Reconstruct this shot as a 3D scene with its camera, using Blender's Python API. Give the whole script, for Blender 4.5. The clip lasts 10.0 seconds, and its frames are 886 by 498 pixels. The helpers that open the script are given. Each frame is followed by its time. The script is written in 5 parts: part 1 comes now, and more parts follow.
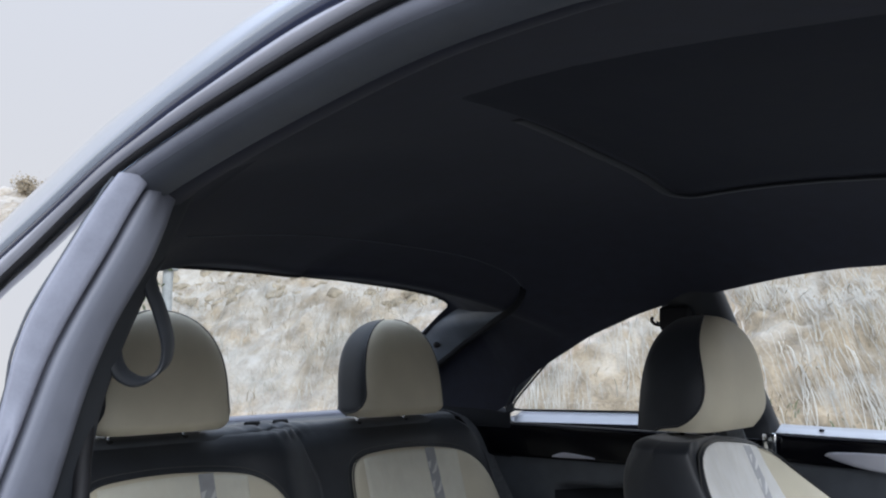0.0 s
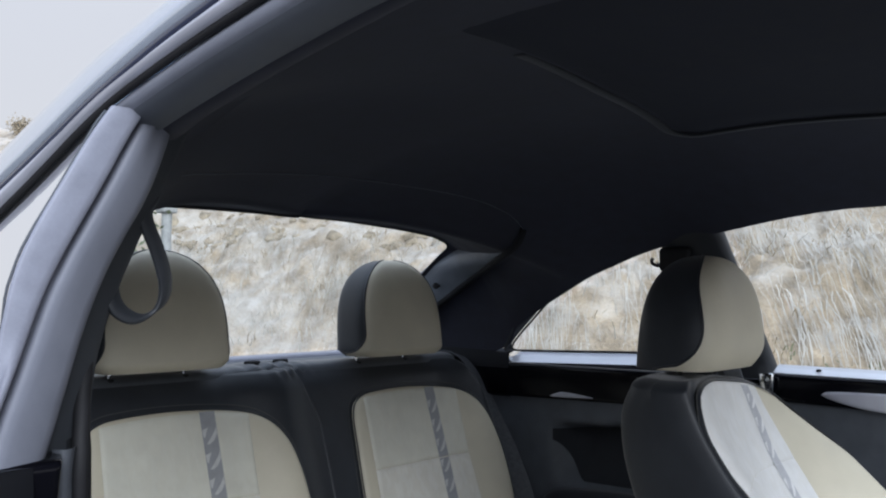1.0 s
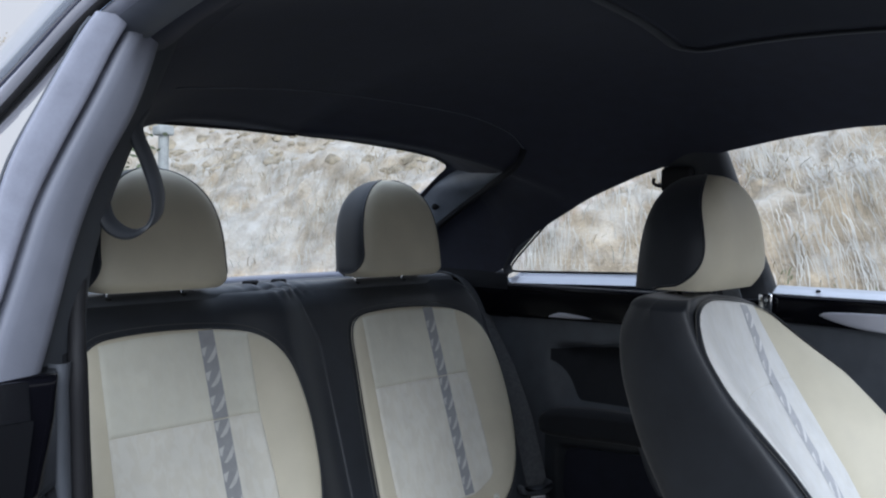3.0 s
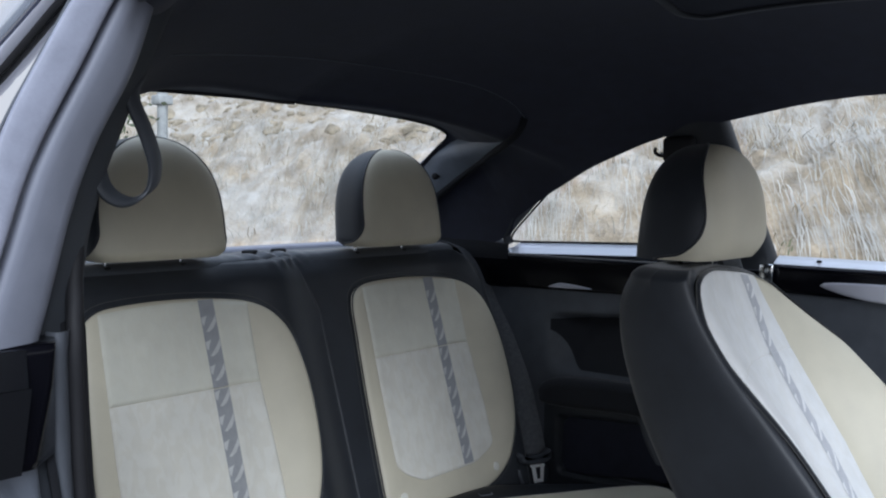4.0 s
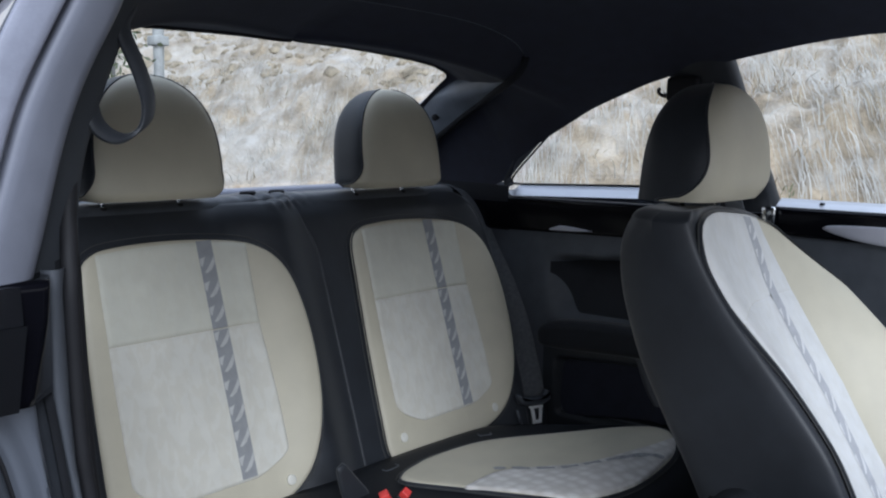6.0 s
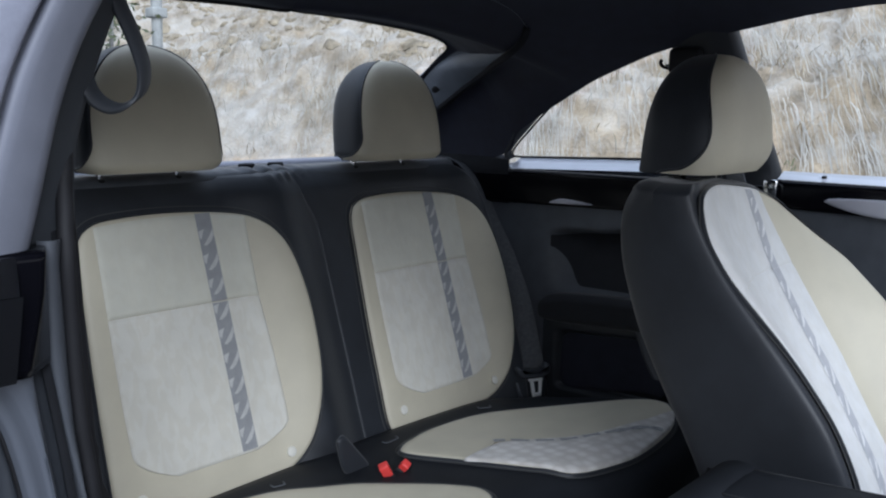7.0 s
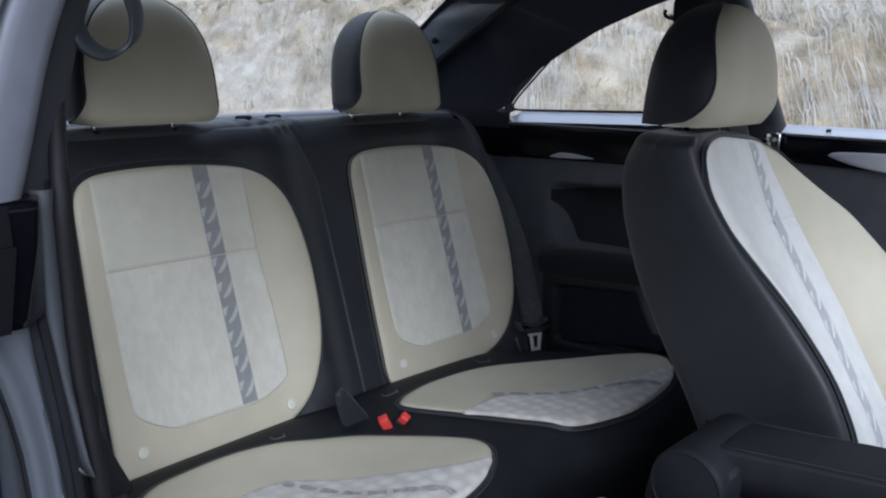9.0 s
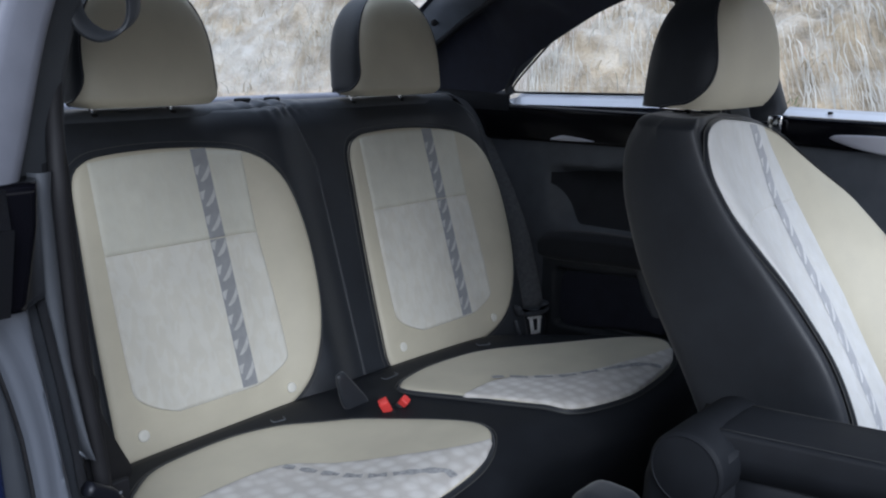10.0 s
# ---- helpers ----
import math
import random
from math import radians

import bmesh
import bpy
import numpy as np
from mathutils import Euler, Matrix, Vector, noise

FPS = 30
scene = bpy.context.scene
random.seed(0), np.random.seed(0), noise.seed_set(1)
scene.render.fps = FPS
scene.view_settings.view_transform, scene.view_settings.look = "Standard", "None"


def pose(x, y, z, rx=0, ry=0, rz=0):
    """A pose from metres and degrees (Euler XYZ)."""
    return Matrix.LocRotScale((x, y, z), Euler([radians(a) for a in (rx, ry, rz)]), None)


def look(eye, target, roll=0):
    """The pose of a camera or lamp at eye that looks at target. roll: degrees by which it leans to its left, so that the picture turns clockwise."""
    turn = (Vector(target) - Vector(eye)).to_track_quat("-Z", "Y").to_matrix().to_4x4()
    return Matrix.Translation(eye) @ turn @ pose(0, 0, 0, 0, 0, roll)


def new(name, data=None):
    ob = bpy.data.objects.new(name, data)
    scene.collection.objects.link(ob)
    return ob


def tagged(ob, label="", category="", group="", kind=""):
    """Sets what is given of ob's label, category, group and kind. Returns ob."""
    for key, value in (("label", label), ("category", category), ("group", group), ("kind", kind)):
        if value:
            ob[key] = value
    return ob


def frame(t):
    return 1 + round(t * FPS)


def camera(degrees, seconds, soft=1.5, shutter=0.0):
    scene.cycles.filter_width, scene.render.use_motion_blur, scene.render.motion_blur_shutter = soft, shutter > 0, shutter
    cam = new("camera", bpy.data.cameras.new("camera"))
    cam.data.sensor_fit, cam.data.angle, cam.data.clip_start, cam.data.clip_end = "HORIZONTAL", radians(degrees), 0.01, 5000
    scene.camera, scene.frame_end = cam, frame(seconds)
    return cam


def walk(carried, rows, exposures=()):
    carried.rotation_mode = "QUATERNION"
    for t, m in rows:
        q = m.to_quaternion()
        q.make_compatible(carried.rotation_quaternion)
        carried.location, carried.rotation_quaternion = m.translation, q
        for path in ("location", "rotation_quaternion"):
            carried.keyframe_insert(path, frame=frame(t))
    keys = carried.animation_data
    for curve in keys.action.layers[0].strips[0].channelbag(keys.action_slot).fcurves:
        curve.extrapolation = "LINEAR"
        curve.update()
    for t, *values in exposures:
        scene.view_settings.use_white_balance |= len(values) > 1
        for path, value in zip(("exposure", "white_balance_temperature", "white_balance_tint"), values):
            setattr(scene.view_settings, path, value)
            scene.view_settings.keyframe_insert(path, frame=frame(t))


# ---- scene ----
cam = camera(55.0, 10.0, soft=2.1)
PATH = [
    (0, (-1.131, -1.542, 1.121), (0.323, -0.19, 1.356), 0.2),
    (0.5, (-1.127, -1.537, 1.118), (0.334, -0.181, 1.28), 0.3),
    (1, (-1.122, -1.533, 1.115), (0.342, -0.175, 1.218), 0.3),
    (1.5, (-1.118, -1.53, 1.112), (0.348, -0.171, 1.169), 0.4),
    (2, (-1.113, -1.527, 1.11), (0.353, -0.167, 1.115), 0.4),
    (2.5, (-1.11, -1.524, 1.107), (0.357, -0.165, 1.07), 0.4),
    (4, (-1.102, -1.517, 1.102), (0.362, -0.162, 0.96), 0.5),
    (4.5, (-1.099, -1.516, 1.1), (0.363, -0.162, 0.925), 0.6),
    (5, (-1.097, -1.514, 1.098), (0.363, -0.162, 0.891), 0.6),
    (5.5, (-1.095, -1.511, 1.096), (0.363, -0.163, 0.857), 0.6),
    (7, (-1.087, -1.506, 1.09), (0.361, -0.167, 0.76), 0.7),
    (7.5, (-1.085, -1.504, 1.088), (0.36, -0.169, 0.731), 0.7),
    (8, (-1.083, -1.502, 1.086), (0.359, -0.17, 0.704), 0.7),
    (8.5, (-1.081, -1.501, 1.084), (0.358, -0.173, 0.678), 0.7),
    (9, (-1.079, -1.499, 1.082), (0.357, -0.174, 0.652), 0.8),
    (9.5, (-1.078, -1.497, 1.082), (0.354, -0.177, 0.629), 0.8),
    (10, (-1.077, -1.496, 1.081), (0.353, -0.179, 0.613), 0.8),
]
walk(cam, [(t, look(eye, target, roll)) for t, eye, target, roll in PATH], [(0, 0.45, 5600, 10), (3, 0.42, 5400, 10), (10, 0.36, 5400, 11)])

import functools

# ---- world, sun, exposure ----
world = bpy.data.worlds.new("overcast_sky")
scene.world = world
world.use_nodes = True
wt = world.node_tree
bg = wt.nodes["Background"]
sky = wt.nodes.new("ShaderNodeTexSky")
sky.sky_type, sky.sun_disc = "NISHITA", False
sky.sun_elevation, sky.sun_rotation = radians(32), radians(209)
cloud = wt.nodes.new("ShaderNodeMix")
cloud.data_type = "RGBA"
cloud.inputs["Factor"].default_value = 0.95
# overcast sky: three times as bright overhead as at the horizon
wtc = wt.nodes.new("ShaderNodeTexCoord")
wsep = wt.nodes.new("ShaderNodeSeparateXYZ")
wramp = wt.nodes.new("ShaderNodeValToRGB")
wramp.color_ramp.elements[0].color, wramp.color_ramp.elements[1].color = (0.400, 0.358, 0.312, 1), (0.95, 1.0, 1.11, 1)
mid = wramp.color_ramp.elements.new(0.5)
mid.color = (0.415, 0.395, 0.378, 1)
wgain = wt.nodes.new("ShaderNodeMix")
wgain.data_type, wgain.blend_type = "RGBA", "MULTIPLY"
wgain.inputs["Factor"].default_value = 1
wgain.inputs["B"].default_value = (14, 14, 14, 1)
wt.links.new(wtc.outputs["Generated"], wsep.inputs[0])
wt.links.new(wsep.outputs["Z"], wramp.inputs[0])
wt.links.new(wramp.outputs[0], wgain.inputs["A"])
wt.links.new(wgain.outputs["Result"], cloud.inputs["B"])
wt.links.new(sky.outputs[0], cloud.inputs["A"])
wt.links.new(cloud.outputs["Result"], bg.inputs[0])
bg.inputs[1].default_value = 0.10

sun_data = bpy.data.lights.new("sun", "SUN")
sun_data.energy, sun_data.angle, sun_data.color = 2.1, radians(40), (1, 0.96, 0.9)
sun = new("sun", sun_data)
sun.matrix_world = look((-5.8, -10.4, 7.45), (0, 0, 0))

# ---- materials ----


def material(name, color, rough=0.6, metal=0.0, var=0.12, scale=30.0, bump=0.15, fine=400.0, coat=0.0, spec=0.5, ior=1.45, sheen=0.0, dist=0.002):
    """A surface with colour variation at two scales and fine relief."""
    m = bpy.data.materials.new(name)
    m.use_nodes = True
    nt = m.node_tree
    b = nt.nodes["Principled BSDF"]
    b.inputs["Roughness"].default_value = rough
    b.inputs["Metallic"].default_value = metal
    b.inputs["Coat Weight"].default_value = coat
    b.inputs["Coat Roughness"].default_value = 0.03
    b.inputs["Specular IOR Level"].default_value = spec
    b.inputs["IOR"].default_value = ior
    b.inputs["Sheen Weight"].default_value = sheen
    tc = nt.nodes.new("ShaderNodeTexCoord")
    n1 = nt.nodes.new("ShaderNodeTexNoise")
    n1.inputs["Scale"].default_value, n1.inputs["Detail"].default_value = scale, 5
    n2 = nt.nodes.new("ShaderNodeTexNoise")
    n2.inputs["Scale"].default_value, n2.inputs["Detail"].default_value = fine, 2
    for n in (n1, n2):
        nt.links.new(tc.outputs["Object"], n.inputs["Vector"])
    add = nt.nodes.new("ShaderNodeMath")
    add.operation = "MULTIPLY_ADD"
    add.inputs[1].default_value = 0.35
    nt.links.new(n2.outputs["Fac"], add.inputs[0])
    nt.links.new(n1.outputs["Fac"], add.inputs[2])
    ramp = nt.nodes.new("ShaderNodeValToRGB")
    ramp.color_ramp.elements[0].position, ramp.color_ramp.elements[1].position = 0.45, 0.9
    lo = [max(0, c * (1 - var)) for c in color]
    hi = [min(1, c * (1 + var)) for c in color]
    ramp.color_ramp.elements[0].color, ramp.color_ramp.elements[1].color = (*lo, 1), (*hi, 1)
    nt.links.new(add.outputs[0], ramp.inputs[0])
    nt.links.new(ramp.outputs[0], b.inputs["Base Color"])
    rr = nt.nodes.new("ShaderNodeMapRange")
    rr.inputs["To Min"].default_value, rr.inputs["To Max"].default_value = rough * 0.88, min(1, rough * 1.12)
    nt.links.new(n1.outputs["Fac"], rr.inputs["Value"])
    nt.links.new(rr.outputs[0], b.inputs["Roughness"])
    if bump:
        bp = nt.nodes.new("ShaderNodeBump")
        bp.inputs["Strength"].default_value, bp.inputs["Distance"].default_value = bump, dist
        nt.links.new(add.outputs[0], bp.inputs["Height"])
        nt.links.new(bp.outputs[0], b.inputs["Normal"])
    return m


def woven(name, color, dark, quilt):
    """Pale woven cloth with a faint diagonal figure, or quilted in scales."""
    m = material(name, color, 0.85, 0, 0.05, 25, 0.12, 900, sheen=0.2)
    nt = m.node_tree
    b = nt.nodes["Principled BSDF"]
    tc = nt.nodes["Texture Coordinate"]
    mp = nt.nodes.new("ShaderNodeMapping")
    mp.inputs["Rotation"].default_value = (0, radians(-52), radians(12))
    mp.inputs["Scale"].default_value = (1, 1, 0.45)
    nt.links.new(tc.outputs["Object"], mp.inputs["Vector"])
    if quilt:
        v = nt.nodes.new("ShaderNodeTexVoronoi")
        v.feature = "F1"
        v.inputs["Scale"].default_value, v.inputs["Randomness"].default_value = 38, 0.35
    else:
        v = nt.nodes.new("ShaderNodeTexNoise")
        v.inputs["Scale"].default_value, v.inputs["Detail"].default_value, v.inputs["Distortion"].default_value = 50, 1.5, 0.6
        mp.inputs["Scale"].default_value = (1.3, 1.3, 0.42)
    nt.links.new(mp.outputs[0], v.inputs["Vector"])
    ramp = nt.nodes.new("ShaderNodeValToRGB")
    ramp.color_ramp.elements[0].position, ramp.color_ramp.elements[1].position = (0.25, 0.62) if quilt else (0.46, 0.56)
    ramp.color_ramp.elements[0].color, ramp.color_ramp.elements[1].color = (1, 1, 1, 1), (*dark, 1)
    nt.links.new(v.outputs["Distance" if quilt else "Fac"], ramp.inputs[0])
    mix = nt.nodes.new("ShaderNodeMix")
    mix.data_type, mix.blend_type = "RGBA", "MULTIPLY"
    mix.inputs["Factor"].default_value = 1
    nt.links.new(nt.nodes["Color Ramp"].outputs[0], mix.inputs["A"])
    nt.links.new(ramp.outputs[0], mix.inputs["B"])
    nt.links.new(mix.outputs["Result"], b.inputs["Base Color"])
    b2 = nt.nodes.new("ShaderNodeBump")
    b2.inputs["Strength"].default_value, b2.inputs["Distance"].default_value = 0.35 if quilt else 0.15, -0.004
    nt.links.new(v.outputs["Distance" if quilt else "Fac"], b2.inputs["Height"])
    nt.links.new(nt.nodes["Bump"].outputs[0], b2.inputs["Normal"])
    nt.links.new(b2.outputs[0], b.inputs["Normal"])
    return m


def clear_glass(name, gloss, tint):
    m = bpy.data.materials.new(name)
    m.use_nodes = True
    nt = m.node_tree
    out = nt.nodes["Material Output"]
    nt.nodes.remove(nt.nodes["Principled BSDF"])
    tr = nt.nodes.new("ShaderNodeBsdfTransparent")
    tr.inputs[0].default_value = (*tint, 1)
    gl = nt.nodes.new("ShaderNodeBsdfGlossy")
    gl.inputs["Roughness"].default_value = 0.01
    gl.inputs["Color"].default_value = (1, 1, 1, 1)
    lw = nt.nodes.new("ShaderNodeLayerWeight")
    lw.inputs["Blend"].default_value = 0.5
    pw = nt.nodes.new("ShaderNodeMath")
    pw.operation = "POWER"
    pw.inputs[1].default_value = 4.0
    fr = nt.nodes.new("ShaderNodeMath")
    fr.operation = "MULTIPLY_ADD"
    fr.inputs[1].default_value, fr.inputs[2].default_value = gloss, 0.04
    fr.use_clamp = True
    nt.links.new(lw.outputs["Facing"], pw.inputs[0])
    nt.links.new(pw.outputs[0], fr.inputs[0])
    mix = nt.nodes.new("ShaderNodeMixShader")
    nt.links.new(fr.outputs[0], mix.inputs[0])
    nt.links.new(tr.outputs[0], mix.inputs[1])
    nt.links.new(gl.outputs[0], mix.inputs[2])
    nt.links.new(mix.outputs[0], out.inputs[0])
    return m


CREAM = material("cream_leatherette", (0.62, 0.575, 0.445), 0.5, 0, 0.05, 14, 0.12, 700)
WHITE_CLOTH = woven("pale_woven_cloth", (0.735, 0.715, 0.635), (0.962, 0.952, 0.93), False)
PLAIN_CLOTH = woven("plain_cream_cloth", (0.69, 0.675, 0.575), (0.985, 0.98, 0.97), False)
# the woven cloth made paler for the windscreen light on the front seat
FRONT_CLOTH = woven("lit_woven_cloth", (0.76, 0.757, 0.735), (0.975, 0.97, 0.955), False)
QUILT = woven("pale_quilted_cloth", (0.735, 0.71, 0.665), (0.80, 0.785, 0.765), True)
STRIPE = material("grey_stripe_cloth", (0.34, 0.345, 0.35), 0.85, 0, 0.08, 60, 0.1, 900)
DULL_STRIPE = material("dull_grey_stripe_cloth", (0.385, 0.385, 0.385), 0.85, 0, 0.35, 160, 0.1, 900)
# stripe and figure colours raised for the grazing light on the front seat
PALE_STRIPE = material("lit_stripe_cloth", (0.50, 0.505, 0.52), 0.85, 0, 0.08, 60, 0.1, 900)
PALE_MARK = material("lit_stripe_figure", (0.76, 0.76, 0.75), 0.85, 0, 0.1, 60, 0.1, 900)
STRIPE_MARK = material("light_grey_figure", (0.57, 0.57, 0.55), 0.85, 0, 0.1, 60, 0.1, 900)
BLACK = material("black_leatherette", (0.020, 0.0230, 0.0285), 0.47, 0, 0.2, 20, 0.2, 600, spec=0.5, sheen=0.16)
BLACK_CLOTH = material("black_cloth", (0.015, 0.017, 0.022), 0.9, 0, 0.2, 40, 0.2, 900, sheen=0.15)
LINER = material("black_headliner", (0.0208, 0.0230, 0.0375), 0.95, 0, 0.2, 30, 0.2, 700, sheen=0.08)
BINDING = material("black_edge_binding", (0.009, 0.010, 0.013), 0.95, 0, 0.2, 40, 0.1, 600)
BLIND = material("sunroof_blind_cloth", (0.0198, 0.0228, 0.0345), 0.9, 0, 0.15, 30, 0.2, 700)
PLASTIC = material("dark_grey_plastic", (0.090, 0.099, 0.115), 0.5, 0, 0.12, 25, 0.15, 800)
PILLAR_GREY = material("grey_pillar_trim", (0.215, 0.225, 0.27), 0.5, 0, 0.08, 25, 0.12, 800)
LACQUER = material("gloss_black_lacquer", (0.004, 0.004, 0.006), 0.16, 0, 0.1, 6, 0.0, 300, spec=0.28)
# body paint made pale on the roof in place of the reflected sky
ROOF_PAINT = material("sky_tinted_roof_paint", (0.62, 0.67, 0.76), 0.2, 0.7, 0.04, 5, 0.0, 900, coat=1.0)
INNER_TRIM = material("dark_inner_trim", (0.050, 0.055, 0.064), 0.7, 0, 0.12, 25, 0.15, 800)
# body paint again, toned for the shade in the door opening
JAMB = material("shaded_jamb_paint", (0.125, 0.137, 0.162), 0.38, 0.25, 0.05, 6, 0.0, 900)
NAVY = material("dark_blue_paint", (0.010, 0.017, 0.060), 0.2, 0.2, 0.04, 5, 0.0, 900, coat=1.0)
DARK_TRIM = material("black_grained_plastic", (0.032, 0.036, 0.043), 0.5, 0, 0.12, 25, 0.15, 800)
PAINT = material("dark_blue_grey_paint", (0.22, 0.235, 0.275), 0.25, 0.65, 0.04, 5, 0.0, 900, coat=1.0)
# black leatherette greyed for the rear window's light on the top roll
ROLL = material("window_lit_leatherette", (0.056, 0.062, 0.073), 0.45, 0, 0.2, 20, 0.2, 600, spec=0.5, sheen=0.35)
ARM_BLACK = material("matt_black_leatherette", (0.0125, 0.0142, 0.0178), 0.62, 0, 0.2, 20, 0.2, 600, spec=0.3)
DARK_THREAD = material("dark_grey_thread", (0.04, 0.041, 0.042), 0.8, 0, 0.1, 200, 0.1)
LEVER = material("satin_black_lever", (0.010, 0.011, 0.016), 0.4, 0.1, 0.1, 20, 0.0)
RUBBER = material("black_rubber", (0.011, 0.011, 0.013), 0.7, 0, 0.2, 40, 0.1, 300)
PILLAR_TRIM = material("blue_grey_pillar_plastic", (0.145, 0.162, 0.19), 0.45, 0, 0.1, 25, 0.12, 800)
SEAL_GREY = material("grey_rubber_seal", (0.28, 0.29, 0.35), 0.45, 0, 0.1, 40, 0.1, 300)
SATIN = material("satin_silver_trim", (0.54, 0.545, 0.61), 0.35, 0.3, 0.04, 20, 0.03)
PALE_LEDGE = material("pale_grey_ledge", (0.74, 0.76, 0.81), 0.25, 0.1, 0.05, 12, 0.03)
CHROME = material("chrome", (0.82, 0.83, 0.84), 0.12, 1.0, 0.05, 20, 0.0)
TRIM_MID = material("mid_grey_plastic", (0.080, 0.087, 0.10), 0.5, 0, 0.1, 25, 0.12, 800)
RAIL_SHADE = material("shaded_rail_plastic", (0.100, 0.110, 0.130), 0.5, 0, 0.1, 25, 0.12, 800)
DARK_MIRROR = material("dark_reflection_chrome", (0.13, 0.13, 0.14), 0.10, 0.95, 0.05, 10, 0.0)
# near-white, hardly metallic: the chrome tongue's bright reflection as colour
BRIGHT = material("glint_white_steel", (0.95, 0.95, 0.95), 0.3, 0.05, 0.04, 40, 0.03)
RED = material("red_plastic", (0.80, 0.070, 0.060), 0.4, 0, 0.08, 40, 0.05)
BUTTON = material("pale_button", (0.80, 0.78, 0.69), 0.6, 0, 0.05, 40, 0.05)
WEBBING = material("black_webbing", (0.13, 0.138, 0.15), 0.8, 0, 0.2, 120, 0.3, 900)
THREAD = material("grey_thread", (0.085, 0.085, 0.08), 0.8, 0, 0.1, 200, 0.1)
CARPET = material("black_carpet", (0.012, 0.012, 0.013), 1.0, 0, 0.3, 60, 0.5, 900)
GLASS = clear_glass("clear_window_glass", 0.35, (0.93, 0.95, 0.94))
NEAR_GLASS = clear_glass("dark_window_glass", 6.0, (0.25, 0.27, 0.28))

# ---- mesh helpers ----


def finish(bm, name, mat, smooth=True):
    bmesh.ops.recalc_face_normals(bm, faces=bm.faces)
    for f in bm.faces:
        f.smooth = smooth
    me = bpy.data.meshes.new(name)
    bm.to_mesh(me)
    bm.free()
    me.materials.append(mat)
    return me


def part(name, bm, mat, parent=None, label="", smooth=True):
    ob = new(name, finish(bm, name, mat, smooth))
    if parent is not None:
        ob.parent = parent
    if label:
        tagged(ob, label)
    return ob


def thing(name, label, category, at=(0, 0, 0), group="", kind=""):
    ob = new(name)
    ob.location = at
    ob.empty_display_size = 0.05
    return tagged(ob, label, category, group, kind)


def spline(keys, n, closed=False):
    """n points, evenly spaced along a Catmull-Rom curve through the keys."""
    k = np.array(keys, float)
    if closed:
        k = np.vstack([k[-1:], k, k[:2]])
    else:
        k = np.vstack([2 * k[0] - k[1], k, 2 * k[-1] - k[-2]])
    pts = []
    for i in range(1, len(k) - 2):
        p0, p1, p2, p3 = k[i - 1:i + 3]
        for t in np.linspace(0, 1, 16, endpoint=False):
            pts.append(0.5 * (2 * p1 + (p2 - p0) * t + (2 * p0 - 5 * p1 + 4 * p2 - p3) * t * t + (3 * p1 - p0 - 3 * p2 + p3) * t ** 3))
    pts.append(k[-2])
    pts = np.array(pts)
    d = np.concatenate([[0], np.cumsum(np.linalg.norm(np.diff(pts, axis=0), axis=1))])
    s = np.linspace(0, d[-1], n + 1)[:-1] if closed else np.linspace(0, d[-1], n)
    return np.stack([np.interp(s, d, pts[:, j]) for j in range(pts.shape[1])], 1)


def loft(rows, wrap=False, cap=False):
    """A mesh from rows of points, all of one length; wrap closes each row."""
    bm = bmesh.new()
    vs = [[bm.verts.new(p) for p in r] for r in rows]
    m = len(vs[0])
    for a, b in zip(vs, vs[1:]):
        for j in range(m if wrap else m - 1):
            k = (j + 1) % m
            bm.faces.new((a[j], a[k], b[k], b[j]))
    if cap and wrap:
        bm.faces.new(vs[0])
        bm.faces.new(vs[-1])
    return bm


def tube(pts, r, n=8, closed=False, flat=1.0):
    pts = [Vector(p) for p in pts]
    rows = []
    up = Vector((0.31, 0.17, 0.93))
    for i, p in enumerate(pts):
        a = pts[i - 1] if (i or closed) else p
        b = pts[(i + 1) % len(pts)] if (i < len(pts) - 1 or closed) else p
        t = (b - a).normalized()
        u = t.cross(up).normalized()
        v = t.cross(u).normalized()
        rows.append([p + u * math.cos(x) * r + v * math.sin(x) * r * flat for x in np.linspace(0, 2 * math.pi, n, endpoint=False)])
    if closed:
        rows.append(rows[0])
    return loft(rows, True, not closed)


def ribbon(pts, across, width, thick=0.0015):
    """A flat band along pts; across: the direction of its width, one for all or one per point."""
    rows = []
    for i, p in enumerate(pts):
        p = Vector(p)
        a = Vector(across[i] if isinstance(across, list) else across).normalized()
        t = (Vector(pts[min(i + 1, len(pts) - 1)]) - Vector(pts[max(i - 1, 0)])).normalized()
        n = t.cross(a).normalized()
        rows.append([p + a * width * s + n * thick * d for s, d in ((-0.5, -0.6), (-0.5, 0.6), (-0.46, 1), (0, 1), (0.46, 1), (0.5, 0.6), (0.5, -0.6), (0.46, -1), (-0.46, -1))])
    return loft(rows, True, True)


def inset(outline, dist):
    o = np.array(outline)
    t = np.roll(o, -1, 0) - np.roll(o, 1, 0)
    n = np.stack([-t[:, 1], t[:, 0]], 1) / np.maximum(np.linalg.norm(t, axis=1), 1e-9)[:, None]
    c = o.mean(0)
    if np.sum(n * (c - o)) < 0:
        n = -n
    return o + n * dist


